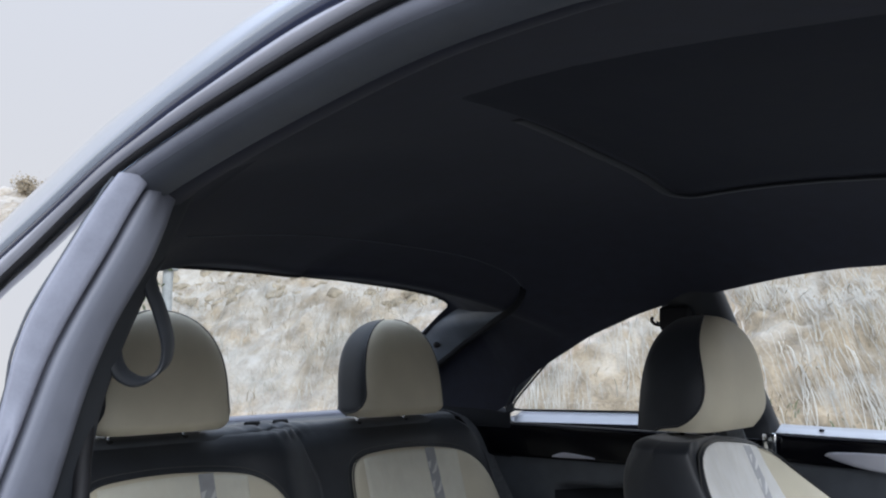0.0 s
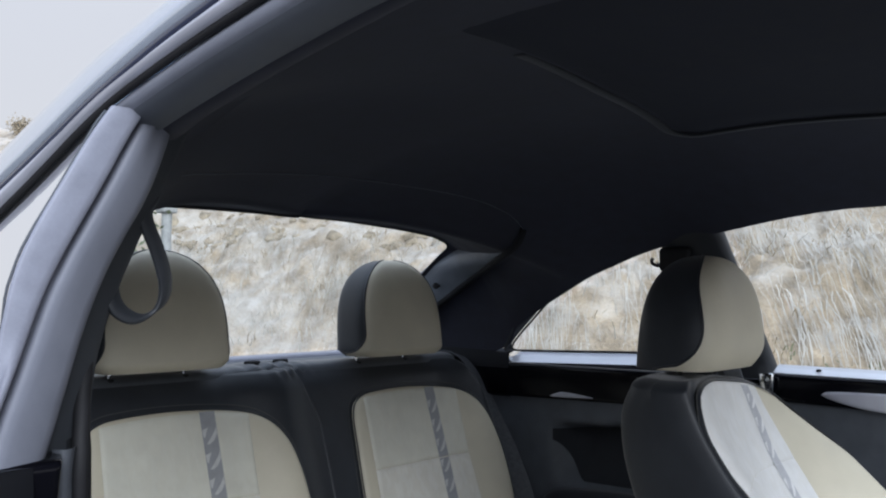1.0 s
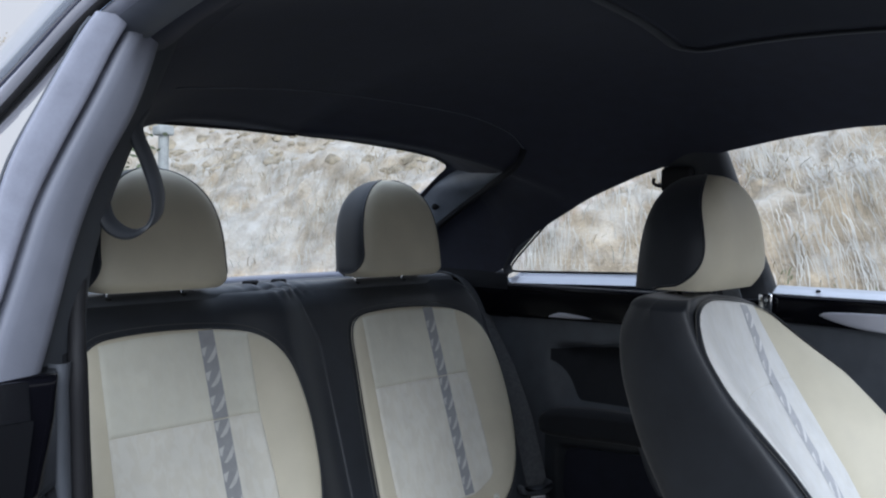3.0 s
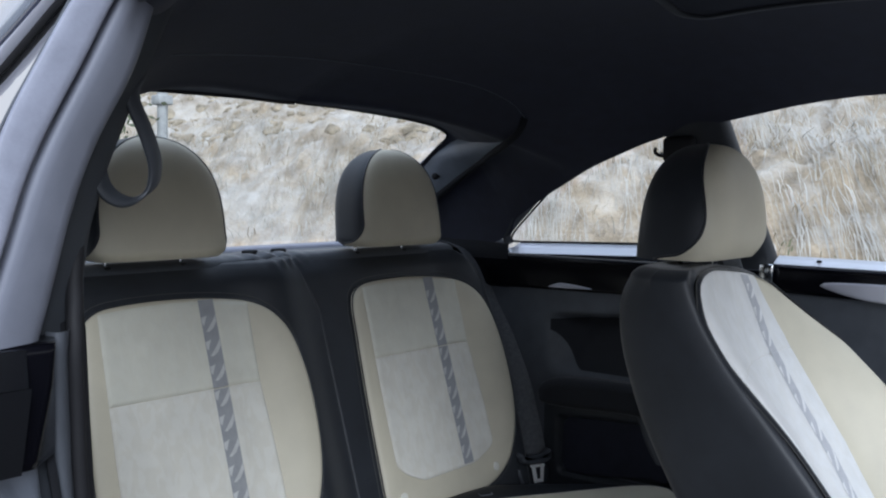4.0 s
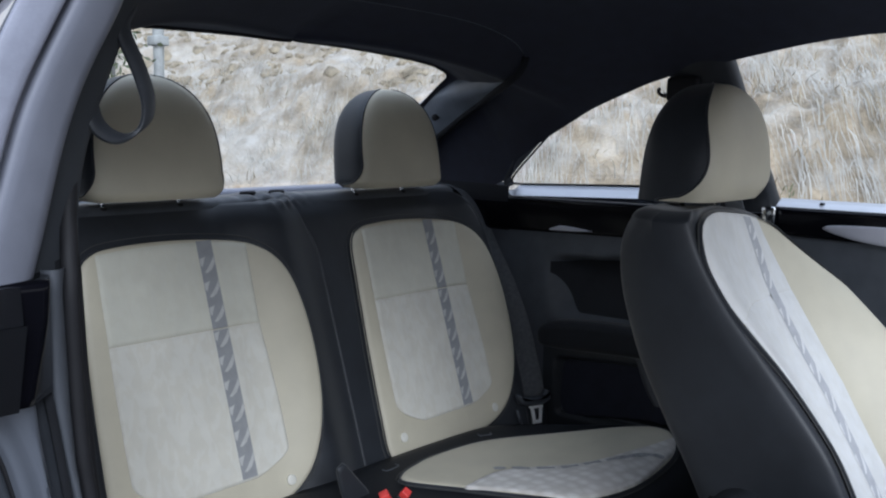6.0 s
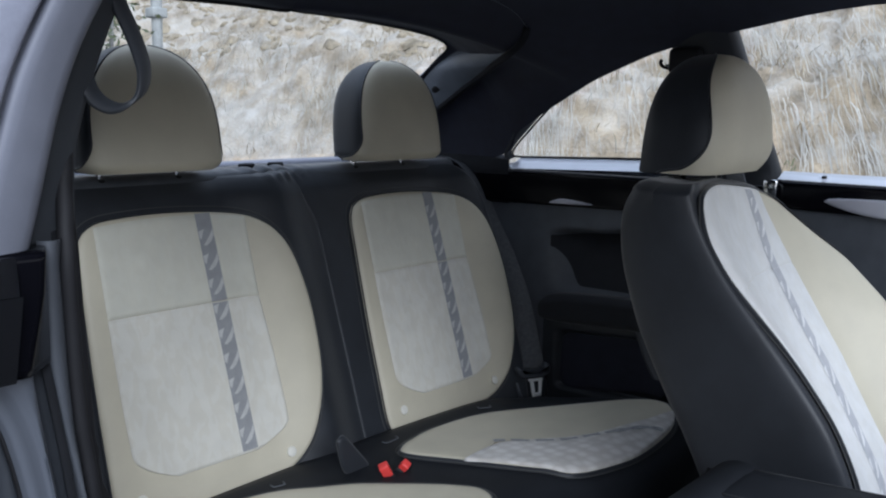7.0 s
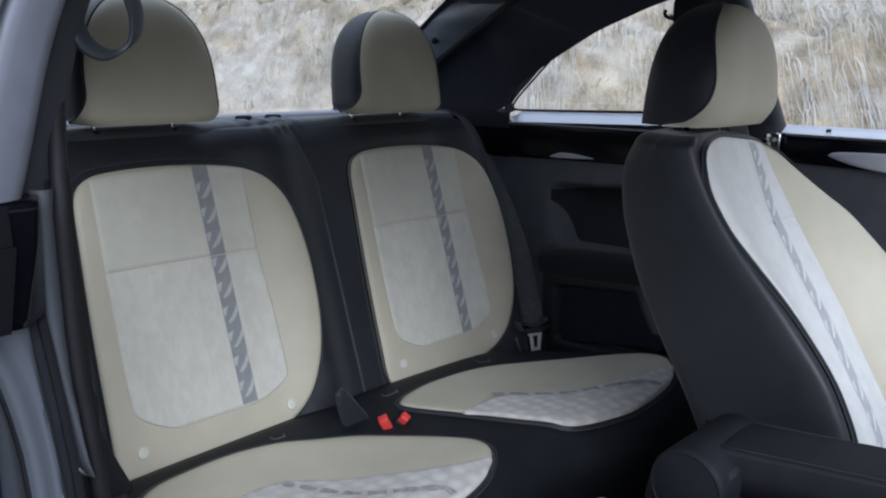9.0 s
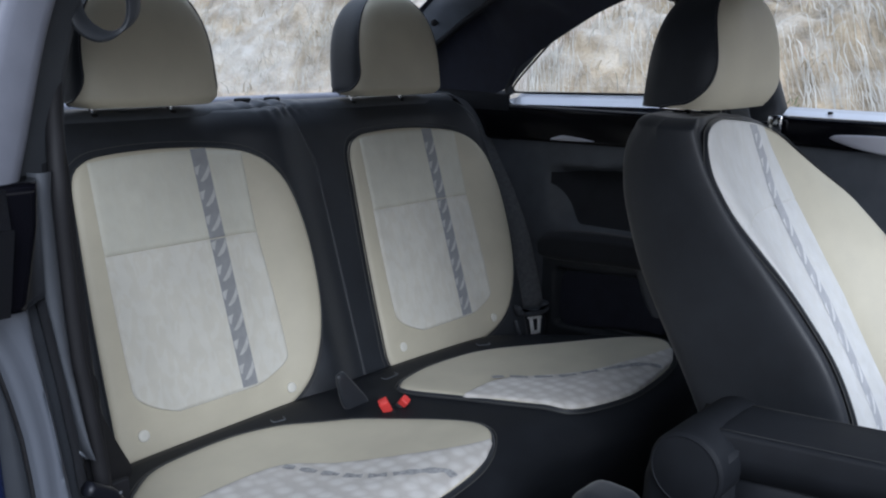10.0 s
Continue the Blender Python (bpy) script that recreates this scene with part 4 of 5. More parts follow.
part("jamb_gap_seal", ribbon([(gap_x(z) - 0.004, -0.6825, z) for z in np.linspace(0.3, 0.838, 30)], (1, 0.1, 0), 0.009, 0.0015), BINDING, car)
part("inner_jamb_trim", loft([[(strip_l(z) - 0.004, -0.668, z), (strip_l(z), -0.678, z), (strip_l(z) * 0.8 + strip_r(z) * 0.2, -0.681, z), ((strip_l(z) + strip_r(z)) / 2, -0.679, z), (strip_r(z) - 0.002, -0.670, z), (strip_r(z) + 0.002, -0.660, z), (strip_r(z) + 0.02, -0.64, z)] for z in np.linspace(0.652, 0.958, 40)]), TRIM_MID, car, "grey moulded sill trim")
zs_seal = np.linspace(0.3, 1.095, 50)
lean = lambda z: 0.055 * smooth01((z - 0.93) / 0.17)
part("seal_flange", loft([[(strip_r(z) - 0.002, -0.652 + lean(z), z), ((strip_r(z) + seal_x(z)) / 2, -0.644 + lean(z), z), (seal_x(z) - 0.004, -0.630 + lean(z), z), (seal_x(z) - 0.004, -0.60 + lean(z), z)] for z in zs_seal]), BINDING, car)
part("aperture_seal", tube([(strip_r(z) + 0.0085, -0.662 + lean(z), z) for z in zs_seal], 0.0085, 12), RUBBER, car, "black rubber seal round the door opening")
part("aperture_seal_lip", tube([(seal_x(z) - 0.0075, -0.640 + lean(z), z) for z in zs_seal], 0.0075, 12), RUBBER, car)
part("glass_edge_gasket", tube([(lerp_keys(z, AZ, AX) + 0.004, -0.708, z) for z in np.linspace(0.955, 1.296, 30)], 0.0014, 8), TRIM_MID, car)

# the roof's edge over the door: heights along the car
EDGE_Y = np.linspace(-1.55, 0.12, 80)
L1 = ((-1.55, 1.40), (-1.2, 1.448), (-0.924, 1.437), (-0.842, 1.426), (-0.737, 1.404), (-0.612, 1.381), (-0.497, 1.348), (-0.398, 1.321), (-0.286, 1.287), (0.12, 1.13))
L2 = ((-1.55, 1.355), (-1.25, 1.398), (-1.041, 1.394), (-0.975, 1.386), (-0.892, 1.371), (-0.794, 1.353), (-0.68, 1.325), (-0.615, 1.307), (-0.543, 1.284), (-0.466, 1.261), (-0.378, 1.236), (0.12, 1.05))
L4 = ((-1.55, 1.335), (-1.25, 1.378), (-1.106, 1.376), (-1.014, 1.366), (-0.936, 1.354), (-0.846, 1.340), (-0.741, 1.320), (-0.681, 1.307), (-0.617, 1.287), (-0.547, 1.262), (-0.469, 1.235), (-0.383, 1.208), (0.12, 1.01))


def line_z(line):
    z = np.interp(EDGE_Y, [p[0] for p in line], [p[1] for p in line])
    for _ in range(4):
        z[1:-1] = (z[:-2] + 2 * z[1:-1] + z[2:]) / 4
    return z


z1, z2, z4 = line_z(L1), line_z(L2), line_z(L4)


def edge_loft(section, y0=-1.6, y1=0.2):
    """section(a, b, c): points (x, z) from the three heights."""
    return loft([[(x, y, z) for x, z in section(a, b, c)] for y, a, b, c in zip(EDGE_Y, z1, z2, z4) if y0 <= y <= y1])


part("roof_edge", edge_loft(lambda a, b, c: [(-0.706, b - 0.002), (-0.722, b + 0.002), (-0.728, b + 0.008), (-0.726, b + 0.018), (-0.715, (a + b) / 2 + 0.008), (-0.702, a - 0.008), (-0.69, a), (-0.66, a + 0.012), (-0.60, a + 0.025), (-0.48, a + 0.035)]), ROOF_PAINT, car, "roof edge coloured pale blue for the sky reflected in it")
part("roof_strip", edge_loft(lambda a, b, c: [(-0.708, b - 0.004), (-0.720, b - 0.006), (-0.727, b - 0.009), (-0.729, c + 0.010), (-0.724, c + 0.005), (-0.712, c + 0.002)]), SATIN, car, "pale satin moulding along the roof edge")
part("roof_gutter", tube([(-0.717, y, b + 0.001) for y, b in zip(EDGE_Y, z2)], 0.0075, 10), NAVY, car, "dark blue painted gutter line")
part("roof_rail_seal", tube([(-0.7175, y, c + 0.002) for y, c in zip(EDGE_Y, z4)], 0.0042, 10), RUBBER, car, "black rubber seal under the roof edge")
part("roof_rail_trim", edge_loft(lambda a, b, c: [(-0.708, c + 0.004), (-0.7135, c - 0.001), (-0.7165, c - 0.006), (-0.7165, c - 0.011), (-0.7135, c - 0.0155), (-0.708, c - 0.018)], -1.6, -0.56), PILLAR_GREY, car, "grey moulded trim along the roof rail")
# darker colour step for the light fading across the rail
part("rail_inner_trim", edge_loft(lambda a, b, c: [(-0.712, c - 0.0145), (-0.709, c - 0.0185), (-0.703, c - 0.0225), (-0.694, c - 0.0255), (-0.684, c - 0.0265), (-0.672, c - 0.026), (-0.664, c - 0.022)], -1.6, -0.56), RAIL_SHADE, car, "inner strip of the roof rail, darkened as the light fades")
part("rail_lining", edge_loft(lambda a, b, c: [(-0.672, c - 0.021), (-0.664, c - 0.0235), (-0.654, c - 0.0235), (-0.64, c - 0.018), (-0.62, c - 0.006), (-0.60, c + 0.010), (-0.585, c + 0.028), (-0.55, c + 0.036)], -1.6, -0.56), LINER, car)
pane("near_quarter_pane", [(-0.716, y, c - 0.003) for y, c in zip(EDGE_Y, z4) if y > -0.70] + [(-0.845 + 0.12 * max(0, y + 0.7), y, 0.95) for y in np.linspace(0.12, -0.70, 8)], NEAR_GLASS)
part("rear_wing", loft([[(-0.845 + 0.12 * max(0, y + 0.7) - b, y, z) for y in np.linspace(-0.66, 0.5, 20)] for z, b in ((0.955, 0.0), (0.94, 0.012), (0.9, 0.03), (0.8, 0.05), (0.65, 0.06), (0.3, 0.05))]), PAINT, car, "dark blue-grey painted rear wing")

# far outer skin of the body, closing the side behind the trim
part("far_body_side", loft([[(0.845 - 0.10 * max(0, y + 0.75) - k, y, z) for y in np.linspace(-2.1, 0.55, 30)] for z, k in ((0.938, 0.02), (0.92, 0.004), (0.88, 0.0), (0.75, -0.03), (0.55, -0.04), (0.35, -0.03), (0.16, 0.0))]), PAINT, car, "dark blue-grey painted far side")
# ---- seats ----


def panel_y(v):
    """The front of the rear backrests, leaning."""
    return -0.055 - 0.34 * (0.88 - v) if v < 0.9 else -0.048 + 0.34 * (v - 0.9)


def bolster(u):
    return 0.045 * smooth01((u - 0.14) / 0.14)


PANEL = spline([(-0.147, 0.845), (-0.12, 0.875), (-0.07, 0.885), (0.03, 0.888), (0.14, 0.881), (0.205, 0.868), (0.245, 0.835), (0.268, 0.78), (0.280, 0.69), (0.274, 0.58),
                (0.250, 0.49), (0.210, 0.42), (0.150, 0.380), (0.05, 0.374), (-0.06, 0.376), (-0.148, 0.377), (-0.172, 0.40), (-0.172, 0.48), (-0.166, 0.62), (-0.156, 0.76)], 140, True)

def headrest(parent, w, d, z0, z1, seam, mats, lean, place, power=3.2, heel=0.09, grip=0.0):
    """A padded headrest: cream front with black cheeks, split along a stitched seam on each side.
    seam(k): where the seam lies between the front (0) and the back (1) of the side, at the height k."""
    ncol = 14
    rows_f, rows_s, seam_pts = [], [[], []], [[], []]
    ks = np.concatenate([np.linspace(0, 0.09, 7), np.linspace(0.12, 0.86, 20), np.linspace(0.88, 1, 12)])
    for k in ks:
        dome = math.sqrt(max(0.0, 1 - (max(0.0, k - 0.1) / 0.905) ** power))
        foot = 1 - 0.22 * max(0.0, 1 - k / heel) ** 2
        hw = w * dome * (0.5 + 0.5 * foot)
        heel_in = grip * max(0.0, 1 - k / heel) ** 2
        hd = d * (0.16 + 0.84 * math.sqrt(max(0.0, 1 - k ** 5))) * (1 - 0.16 * k) * foot
        z = z0 + (z1 - z0) * k
        s = min(0.92, max(0.02, seam(k)))

        def ring(a):
            th = a * math.pi / 3
            c, sn = math.cos(th), math.sin(th)
            side = w * dome if grip and sn < 0 else hw * (1 - heel_in)
            deep = hd / foot if grip and c < 0 else hd
            return side * math.copysign(abs(sn) ** 0.42, sn), -deep * math.copysign(abs(c) ** 0.5, c) + lean * (z - z0)

        a_s = 0.85 + 1.2 * s
        rows_f.append([place(*ring(a), z) for a in np.linspace(-a_s, a_s, 2 * ncol + 1)])
        for i, sg in enumerate((-1, 1)):
            sd = [ring(sg * a) for a in np.linspace(a_s, 3.0, ncol)]
            rows_s[i].append([place(x, y, z) for x, y in sd])
            seam_pts[i].append(place(*sd[0], z))
    h = part("headrest", loft(rows_f), mats[0], parent, "cream headrest with black cheeks and piping")
    for rows in rows_s:
        part("cheek", loft(rows), mats[1], h, "black cheek")
    for name, r, a, b in (("crown", rows_f[-1], rows_s[0][-1], rows_s[1][-1]), ("underside", rows_f[0], rows_s[0][0], rows_s[1][0])):
        bm = bmesh.new()
        bm.faces.new([bm.verts.new(p) for p in r + b[1:] + a[1:-1][::-1]])
        part(name, bm, mats[0], h)
    for pts in seam_pts:
        part("piping", tube(pts, 0.0022, 6), BLACK, h)
    return h


def stripe_marks(put, c, v, h, parent, wide=1.0, mat=STRIPE_MARK):
    """One woven figure of a stripe: two slanted light patches."""
    for k, shape in enumerate((((-0.0155, 0.015), (-0.0155, 0.027), (-0.003, 0.030), (-0.007, 0.023), (-0.012, 0.012)), ((-0.010, 0.001), (-0.004, 0.0), (0.007, 0.006), (0.0155, 0.018), (0.0155, 0.031), (0.009, 0.021), (-0.001, 0.010)))):
        bm = bmesh.new()
        bm.faces.new([bm.verts.new(put(c + a * wide, v + b, h)) for a, b in shape])
        part("stripe_figure", bm, mat, parent, smooth=False)


SHOULDER = spline([(0.345, 0.030), (0.47, 0.008), (0.60, 0.0), (0.74, 0.002), (0.84, 0.018), (0.89, 0.036), (0.92, 0.057), (0.94, 0.085), (0.950, 0.115), (0.954, 0.145)], 60)
SHOULDER_Z, SHOULDER_IN = SHOULDER[:, 0], SHOULDER[:, 1]


def rear_seat(cx, u0, u1, label):
    t = thing("rear_seat", label, "seat", (0, 0, 0), "rear seats")
    if cx > 0:
        inner, outer = (lambda v: u0 - 0.034 * smooth01((v - 0.82) / 0.13)), (lambda v: u1 - float(np.interp(v, SHOULDER_Z, SHOULDER_IN)))
    else:
        inner, outer = (lambda v: u0 + 0.03 * smooth01((v - 0.92) / 0.033)), (lambda v: u1 - 0.034 * smooth01((v - 0.82) / 0.13))
    fold = lambda x, v: math.exp(-((x - 0.01) / 0.055) ** 2) * abs(math.sin(x * 105 + 25 * (v - 0.94))) * smooth01((v - 0.926) / 0.016)
    spread = lambda u, v, h: (cx + u, panel_y(v) - bolster(u) * (0.9 - (0.9 if cx < 0 else 0.75) * smooth01((u - 0.268) / 0.108)) - h + 0.004 - 0.003 * fold(cx + u, v), v + 0.006 * fold(cx + u, v))
    part("backrest", grid_pad(0.345, 0.947, inner, outer, spread, -0.0005, (0.006, 0.03, 0.03, 0.045) if cx > 0 else (0.03, 0.006, 0.03, 0.045), 120, 140, (-0.0025, -0.020, -0.020, -0.020) if cx > 0 else (-0.020, -0.0025, -0.020, -0.020), -0.11), BLACK, t, "black leatherette backrest with stitched edge")
    put = lambda u, v, h: (cx + u, panel_y(v) - bolster(u) - h, v)
    part("cream_panel", pad(PANEL, put, [(0, -0.008), (0.001, 0.002), (0.004, 0.006), (0.012, 0.009)]), CREAM, t, "cream leatherette panel")
    part("piping", tube([put(u, v, 0.002) for u, v in inset(PANEL, -0.001)], 0.0017, 6, True), BLACK, t)
    part("stitching", tube([(x, y - 0.0035, z) for x, y, z in (spread(u, v, -0.0035) for u, v in inset(PANEL, -0.010))], 0.0008, 5, True), THREAD, t)
    crest = lambda u: 0.8825 - 0.42 * (u - 0.02) ** 2
    up = lambda u, v, h: put(u, 0.7205 + (v - 0.7205) * (crest(u) - 0.7205) / 0.1655, h)
    part("insert", grid_pad(0.7205, 0.886, lambda v: -0.124 + 0.006 * (v - 0.72) / 0.15, lambda v: 0.180 + 0.004 * (v - 0.72) / 0.15, up, 0.0145, 0.006, 40, 40, 0.0105), PLAIN_CLOTH, t, "plain pale cloth insert")
    part("insert", grid_pad(0.444, 0.7195, lambda v: -0.124 - 0.006 * math.sin((0.72 - v) * 8) + 0.075 * max(0, (0.50 - v) / 0.056) ** 2.2, lambda v: 0.180 + 0.006 * math.sin((0.72 - v) * 8) - 0.075 * max(0, (0.492 - v) / 0.048) ** 2.4, put, 0.0145, 0.006, 44, 60, 0.0105), WHITE_CLOTH, t, "pale woven cloth insert")
    for v0, v1 in ((0.7215, 0.8835), (0.450, 0.7185)):
        n = int((v1 - v0) / 0.012)
        stripe_u = lambda v: 0.093 + 0.003 * (v - 0.45) / 0.43
        rows = []
        for i, v in enumerate(np.linspace(v0, v1, n)):
            e = 0.0
            rows.append([put(stripe_u(v) + d, v, 0.0148 + e) for d in (-0.0165, -0.008, 0, 0.008, 0.0165)])
        st = part("stripe", loft(rows), STRIPE, t, "grey woven stripe with light figures")
        v = v0 + 0.012
        while v < v1 - 0.03:
            c = stripe_u(v)
            stripe_marks(put, c, v, 0.0154, st)
            v += 0.045
    for bu in (-0.128, 0.178):
        c = put(bu, 0.424, 0.0095)
        part("button", disc(c, (0, -0.947, 0.322), 0.0105, 0.004), BUTTON, t, "pale round button")
    hc = -0.296 if cx < 0 else 0.322
    headrest(t, 0.137, 0.070, 0.966, 1.194, lambda k: 0.04 + 0.08 * k + 0.75 * (max(0, 0.26 - k) / 0.26) ** 2.2, (CREAM, BLACK), 0.10, lambda x, y, z: (hc + x, -0.025 + y, z))
    hc = -0.303 if cx < 0 else 0.306
    for pu in (-0.077, 0.077):
        part("headrest_post", tube([(hc + pu, 0.0, 0.93), (hc + pu, 0.0, 0.985)], 0.0055, 12), CHROME, t, "chrome post")
        part("post_collar", disc((hc + pu, 0.0, 0.944), (0, 0, 1), 0.013, 0.008), RUBBER, t)
    return t


rear_seat(-0.31, -0.30, 0.3785, "black and cream rear seat back with grey stripe")
rear_seat(0.31, -0.2405, 0.318, "black and cream rear seat back beside the belt")
# padded top roll behind the backrests, with the two latch openings
roll = thing("backrest_top", "black padded top of the rear backrest with two latches", "seat trim")
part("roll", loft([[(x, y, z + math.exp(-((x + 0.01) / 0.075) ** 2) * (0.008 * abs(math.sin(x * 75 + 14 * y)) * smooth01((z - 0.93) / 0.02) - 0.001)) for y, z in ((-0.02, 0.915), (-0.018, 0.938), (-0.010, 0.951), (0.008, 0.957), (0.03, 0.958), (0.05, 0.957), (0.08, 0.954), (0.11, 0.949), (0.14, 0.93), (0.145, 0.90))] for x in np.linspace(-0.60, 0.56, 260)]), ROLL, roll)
for lx in (-0.05, 0.024):
    part("latch", pad(spline([(lx - 0.022, 0.0), (lx, -0.011), (lx + 0.022, 0.0), (lx, 0.012)], 24, True), lambda u, v, h: (u, v + 0.02, 0.963 + h), [(0, -0.014), (0.001, 0.001), (0.004, 0.004), (0.006, 0.003)]), RUBBER, roll)

# rear cushions
bench = thing("rear_cushion", "black rear bench cushion with two cream quilted seats", "car seat")


def seat_z(x, y, rise=0.0):
    """The cushion's top, dished in each seat and rising to the front."""
    dish = 0.0
    for c in (-0.27, 0.34):
        dish += 0.014 * math.exp(-((x - c) / 0.16) ** 2 - ((y + 0.48) / 0.16) ** 2)
    edge = 0.05 * smooth01((-0.62 - y) / 0.12)
    return 0.412 + 0.03 * (-0.35 - y) - dish - edge * 0.4 + rise


b_out = spline([(-0.66, -0.26), (-0.30, -0.215), (0.35, -0.22), (0.50, -0.285), (0.60, -0.40), (0.675, -0.50), (0.70, -0.62), (0.68, -0.69), (0.60, -0.735), (0.36, -0.765), (0.05, -0.72), (-0.26, -0.765), (-0.60, -0.735), (-0.68, -0.62), (-0.69, -0.4)], 140, True)
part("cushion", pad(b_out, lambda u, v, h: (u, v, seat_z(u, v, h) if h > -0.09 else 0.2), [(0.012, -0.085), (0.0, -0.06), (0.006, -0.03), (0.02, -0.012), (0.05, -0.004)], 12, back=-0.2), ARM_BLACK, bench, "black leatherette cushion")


REAR_EDGE = [(0.032, -0.381), (0.05, -0.348), (0.10, -0.331), (0.173, -0.321), (0.303, -0.329), (0.403, -0.373), (0.529, -0.470), (0.618, -0.545), (0.643, -0.598)]
NEAR_REAR_EDGE = [(0.084, -0.40), (0.103, -0.367), (0.156, -0.325), (0.236, -0.309), (0.321, -0.306), (0.398, -0.325), (0.455, -0.363), (0.511, -0.406), (0.557, -0.463), (0.616, -0.544), (0.638, -0.598)]
FRONT_EDGE = [(0.612, -0.645), (0.525, -0.689), (0.37, -0.706), (0.269, -0.695), (0.183, -0.670), (0.155, -0.63), (0.115, -0.552), (0.080, -0.480)]


FAR_INSERT = [(0.078, -0.490), (0.110, -0.484), (0.144, -0.480), (0.180, -0.478), (0.215, -0.484), (0.27, -0.512), (0.324, -0.554), (0.373, -0.588), (0.444, -0.615), (0.518, -0.636), (0.575, -0.645), (0.603, -0.652)]
NEAR_INSERT = [(0.090, -0.485), (0.14, -0.462), (0.20, -0.452), (0.285, -0.445), (0.330, -0.459), (0.382, -0.511), (0.453, -0.571), (0.524, -0.622), (0.575, -0.643), (0.603, -0.652)]
FAR_STRIPE = [(0.192, -0.469), (0.222, -0.487), (0.245, -0.513), (0.272, -0.538), (0.302, -0.567), (0.349, -0.594), (0.393, -0.620), (0.429, -0.6385), (0.464, -0.657), (0.481, -0.673), (0.490, -0.688)]
NEAR_STRIPE = [(0.308, -0.461), (0.322, -0.489), (0.341, -0.534), (0.365, -0.583), (0.403, -0.6225), (0.445, -0.652), (0.468, -0.670), (0.4685, -0.688)]


def cushion_panel(off, edge, upper, mid):
    out = spline([(x + off, y) for x, y in edge + FRONT_EDGE], 120, True)
    put = lambda u, v, h: (u, v, seat_z(u, v, h))
    part("cream_panel", pad(out, put, [(0, 0.002), (0.002, 0.0045), (0.006, 0.006), (0.015, 0.007)], 14), CREAM, bench, "cream leatherette panel")
    part("welt", loft([[put(u, v, h) for u, v in list(inset(out, d)) + [inset(out, d)[0]]] for d, h in ((0.001, 0.001), (-0.0005, 0.0042), (-0.003, 0.0035), (-0.006, -0.004), (-0.010, -0.03))]), BLACK, bench)
    part("stitching", tube([put(u, v, 0.0005) for u, v in inset(out, -0.009)], 0.0009, 5, True), THREAD, bench)
    ins = spline([(x + off, y) for x, y in upper + [(0.575, -0.670), (0.524, -0.688), (0.37, -0.7055), (0.270, -0.6945), (0.184, -0.669), (0.156, -0.629), (0.118, -0.551), (0.092, -0.512)]], 120, True)
    part("insert", pad(ins, put, [(0, 0.004), (0.001, 0.008), (0.004, 0.010)], 14, (0.35 + off, -0.635)), QUILT, bench, "pale quilted cloth insert")
    line = spline([(x + off, y) for x, y in mid], 60)
    flow = np.gradient(line, axis=0)
    flow = np.stack([-flow[:, 1], flow[:, 0]], 1) / np.linalg.norm(flow, axis=1)[:, None]
    for a, b in ((0, 5), (6, 13), (14, 21), (22, 29), (30, 37), (38, 60)):
        rows = [[put(*(line[i] + flow[i] * d * (1.0 + 0.25 * math.sin(i * 0.9))), 0.0118) for d in (-0.0066, 0, 0.0066)] for i in range(a, b)]
        part("stripe", loft(rows), DULL_STRIPE, bench, "grey woven stripe")


cushion_panel(0.0, REAR_EDGE, FAR_INSERT, FAR_STRIPE)
cushion_panel(-0.634, NEAR_REAR_EDGE, NEAR_INSERT, NEAR_STRIPE)

# buckles and webbing between the rear seats
for at, tip, tall, wide in (((-0.049, -0.412, 0.409), -26, 0.037, 0.0095), ((-0.016, -0.420, 0.415), 40, 0.026, 0.0085)):
    t = thing("belt_buckle", "red belt buckle receptacle in the rear cushion", "seat belt", at, "belt buckles")
    across, rise, away = Vector((0.71, -0.70, 0.0)), Vector((0.18, 0.18, 0.96)), Vector((0.68, 0.68, -0.26))
    axis = rise * math.cos(radians(tip)) + across * math.sin(radians(tip))
    t.rotation_euler = Matrix((axis.cross(away).normalized(), away.normalized(), axis.normalized())).transposed().to_euler()
    part("release_button", stack(box(-wide, wide, -0.009, 0.009, -0.006, tall - 0.012, 0.003, 3), box(-wide * 0.7, wide * 0.7, -0.0105, -0.008, -0.002, tall - 0.018, 0.001, 1)), RED, t)
    part("case", box(-wide - 0.003, wide + 0.003, -0.007, 0.013, -0.045, 0.0, 0.004, 2), RUBBER, t)
stub = thing("belt_stub", "dark grey belt stub between the rear seats", "seat belt")
part("tab", pad(spline([(-0.121, 0.472), (-0.113, 0.481), (-0.101, 0.482), (-0.067, 0.442), (-0.043, 0.411), (-0.045, 0.393), (-0.075, 0.396), (-0.104, 0.412)], 40, True), lambda u, v, h: (u, -0.352 - h, v), [(0, -0.004), (0.001, 0.0), (0.004, 0.003)], 5, back=-0.006), BLACK, stub)

# rear outer belt with its chrome tongue
belt = thing("rear_seat_belt", "black rear seat belt with chrome tongue beside the seat", "seat belt")
belt_line = spline([(0.6, 0.106, 0.949), (0.63, 0.053, 0.948), (0.646, 0.017, 0.93), (0.656, -0.022, 0.884), (0.66, -0.062, 0.803), (0.663, -0.105, 0.715), (0.666, -0.153, 0.615), (0.668, -0.191, 0.499), (0.668, -0.212, 0.42), (0.668, -0.216, 0.4)], 50)
twist = [math.radians(62) * (1 - smooth01(i / 30)) for i in range(50)]
part("webbing", ribbon(belt_line, [Vector((0.6, -0.76, -0.2)) * math.cos(a) + Vector((0.73, 0.62, -0.2)) * math.sin(a) for a in twist], 0.062, 0.002), WEBBING, belt)
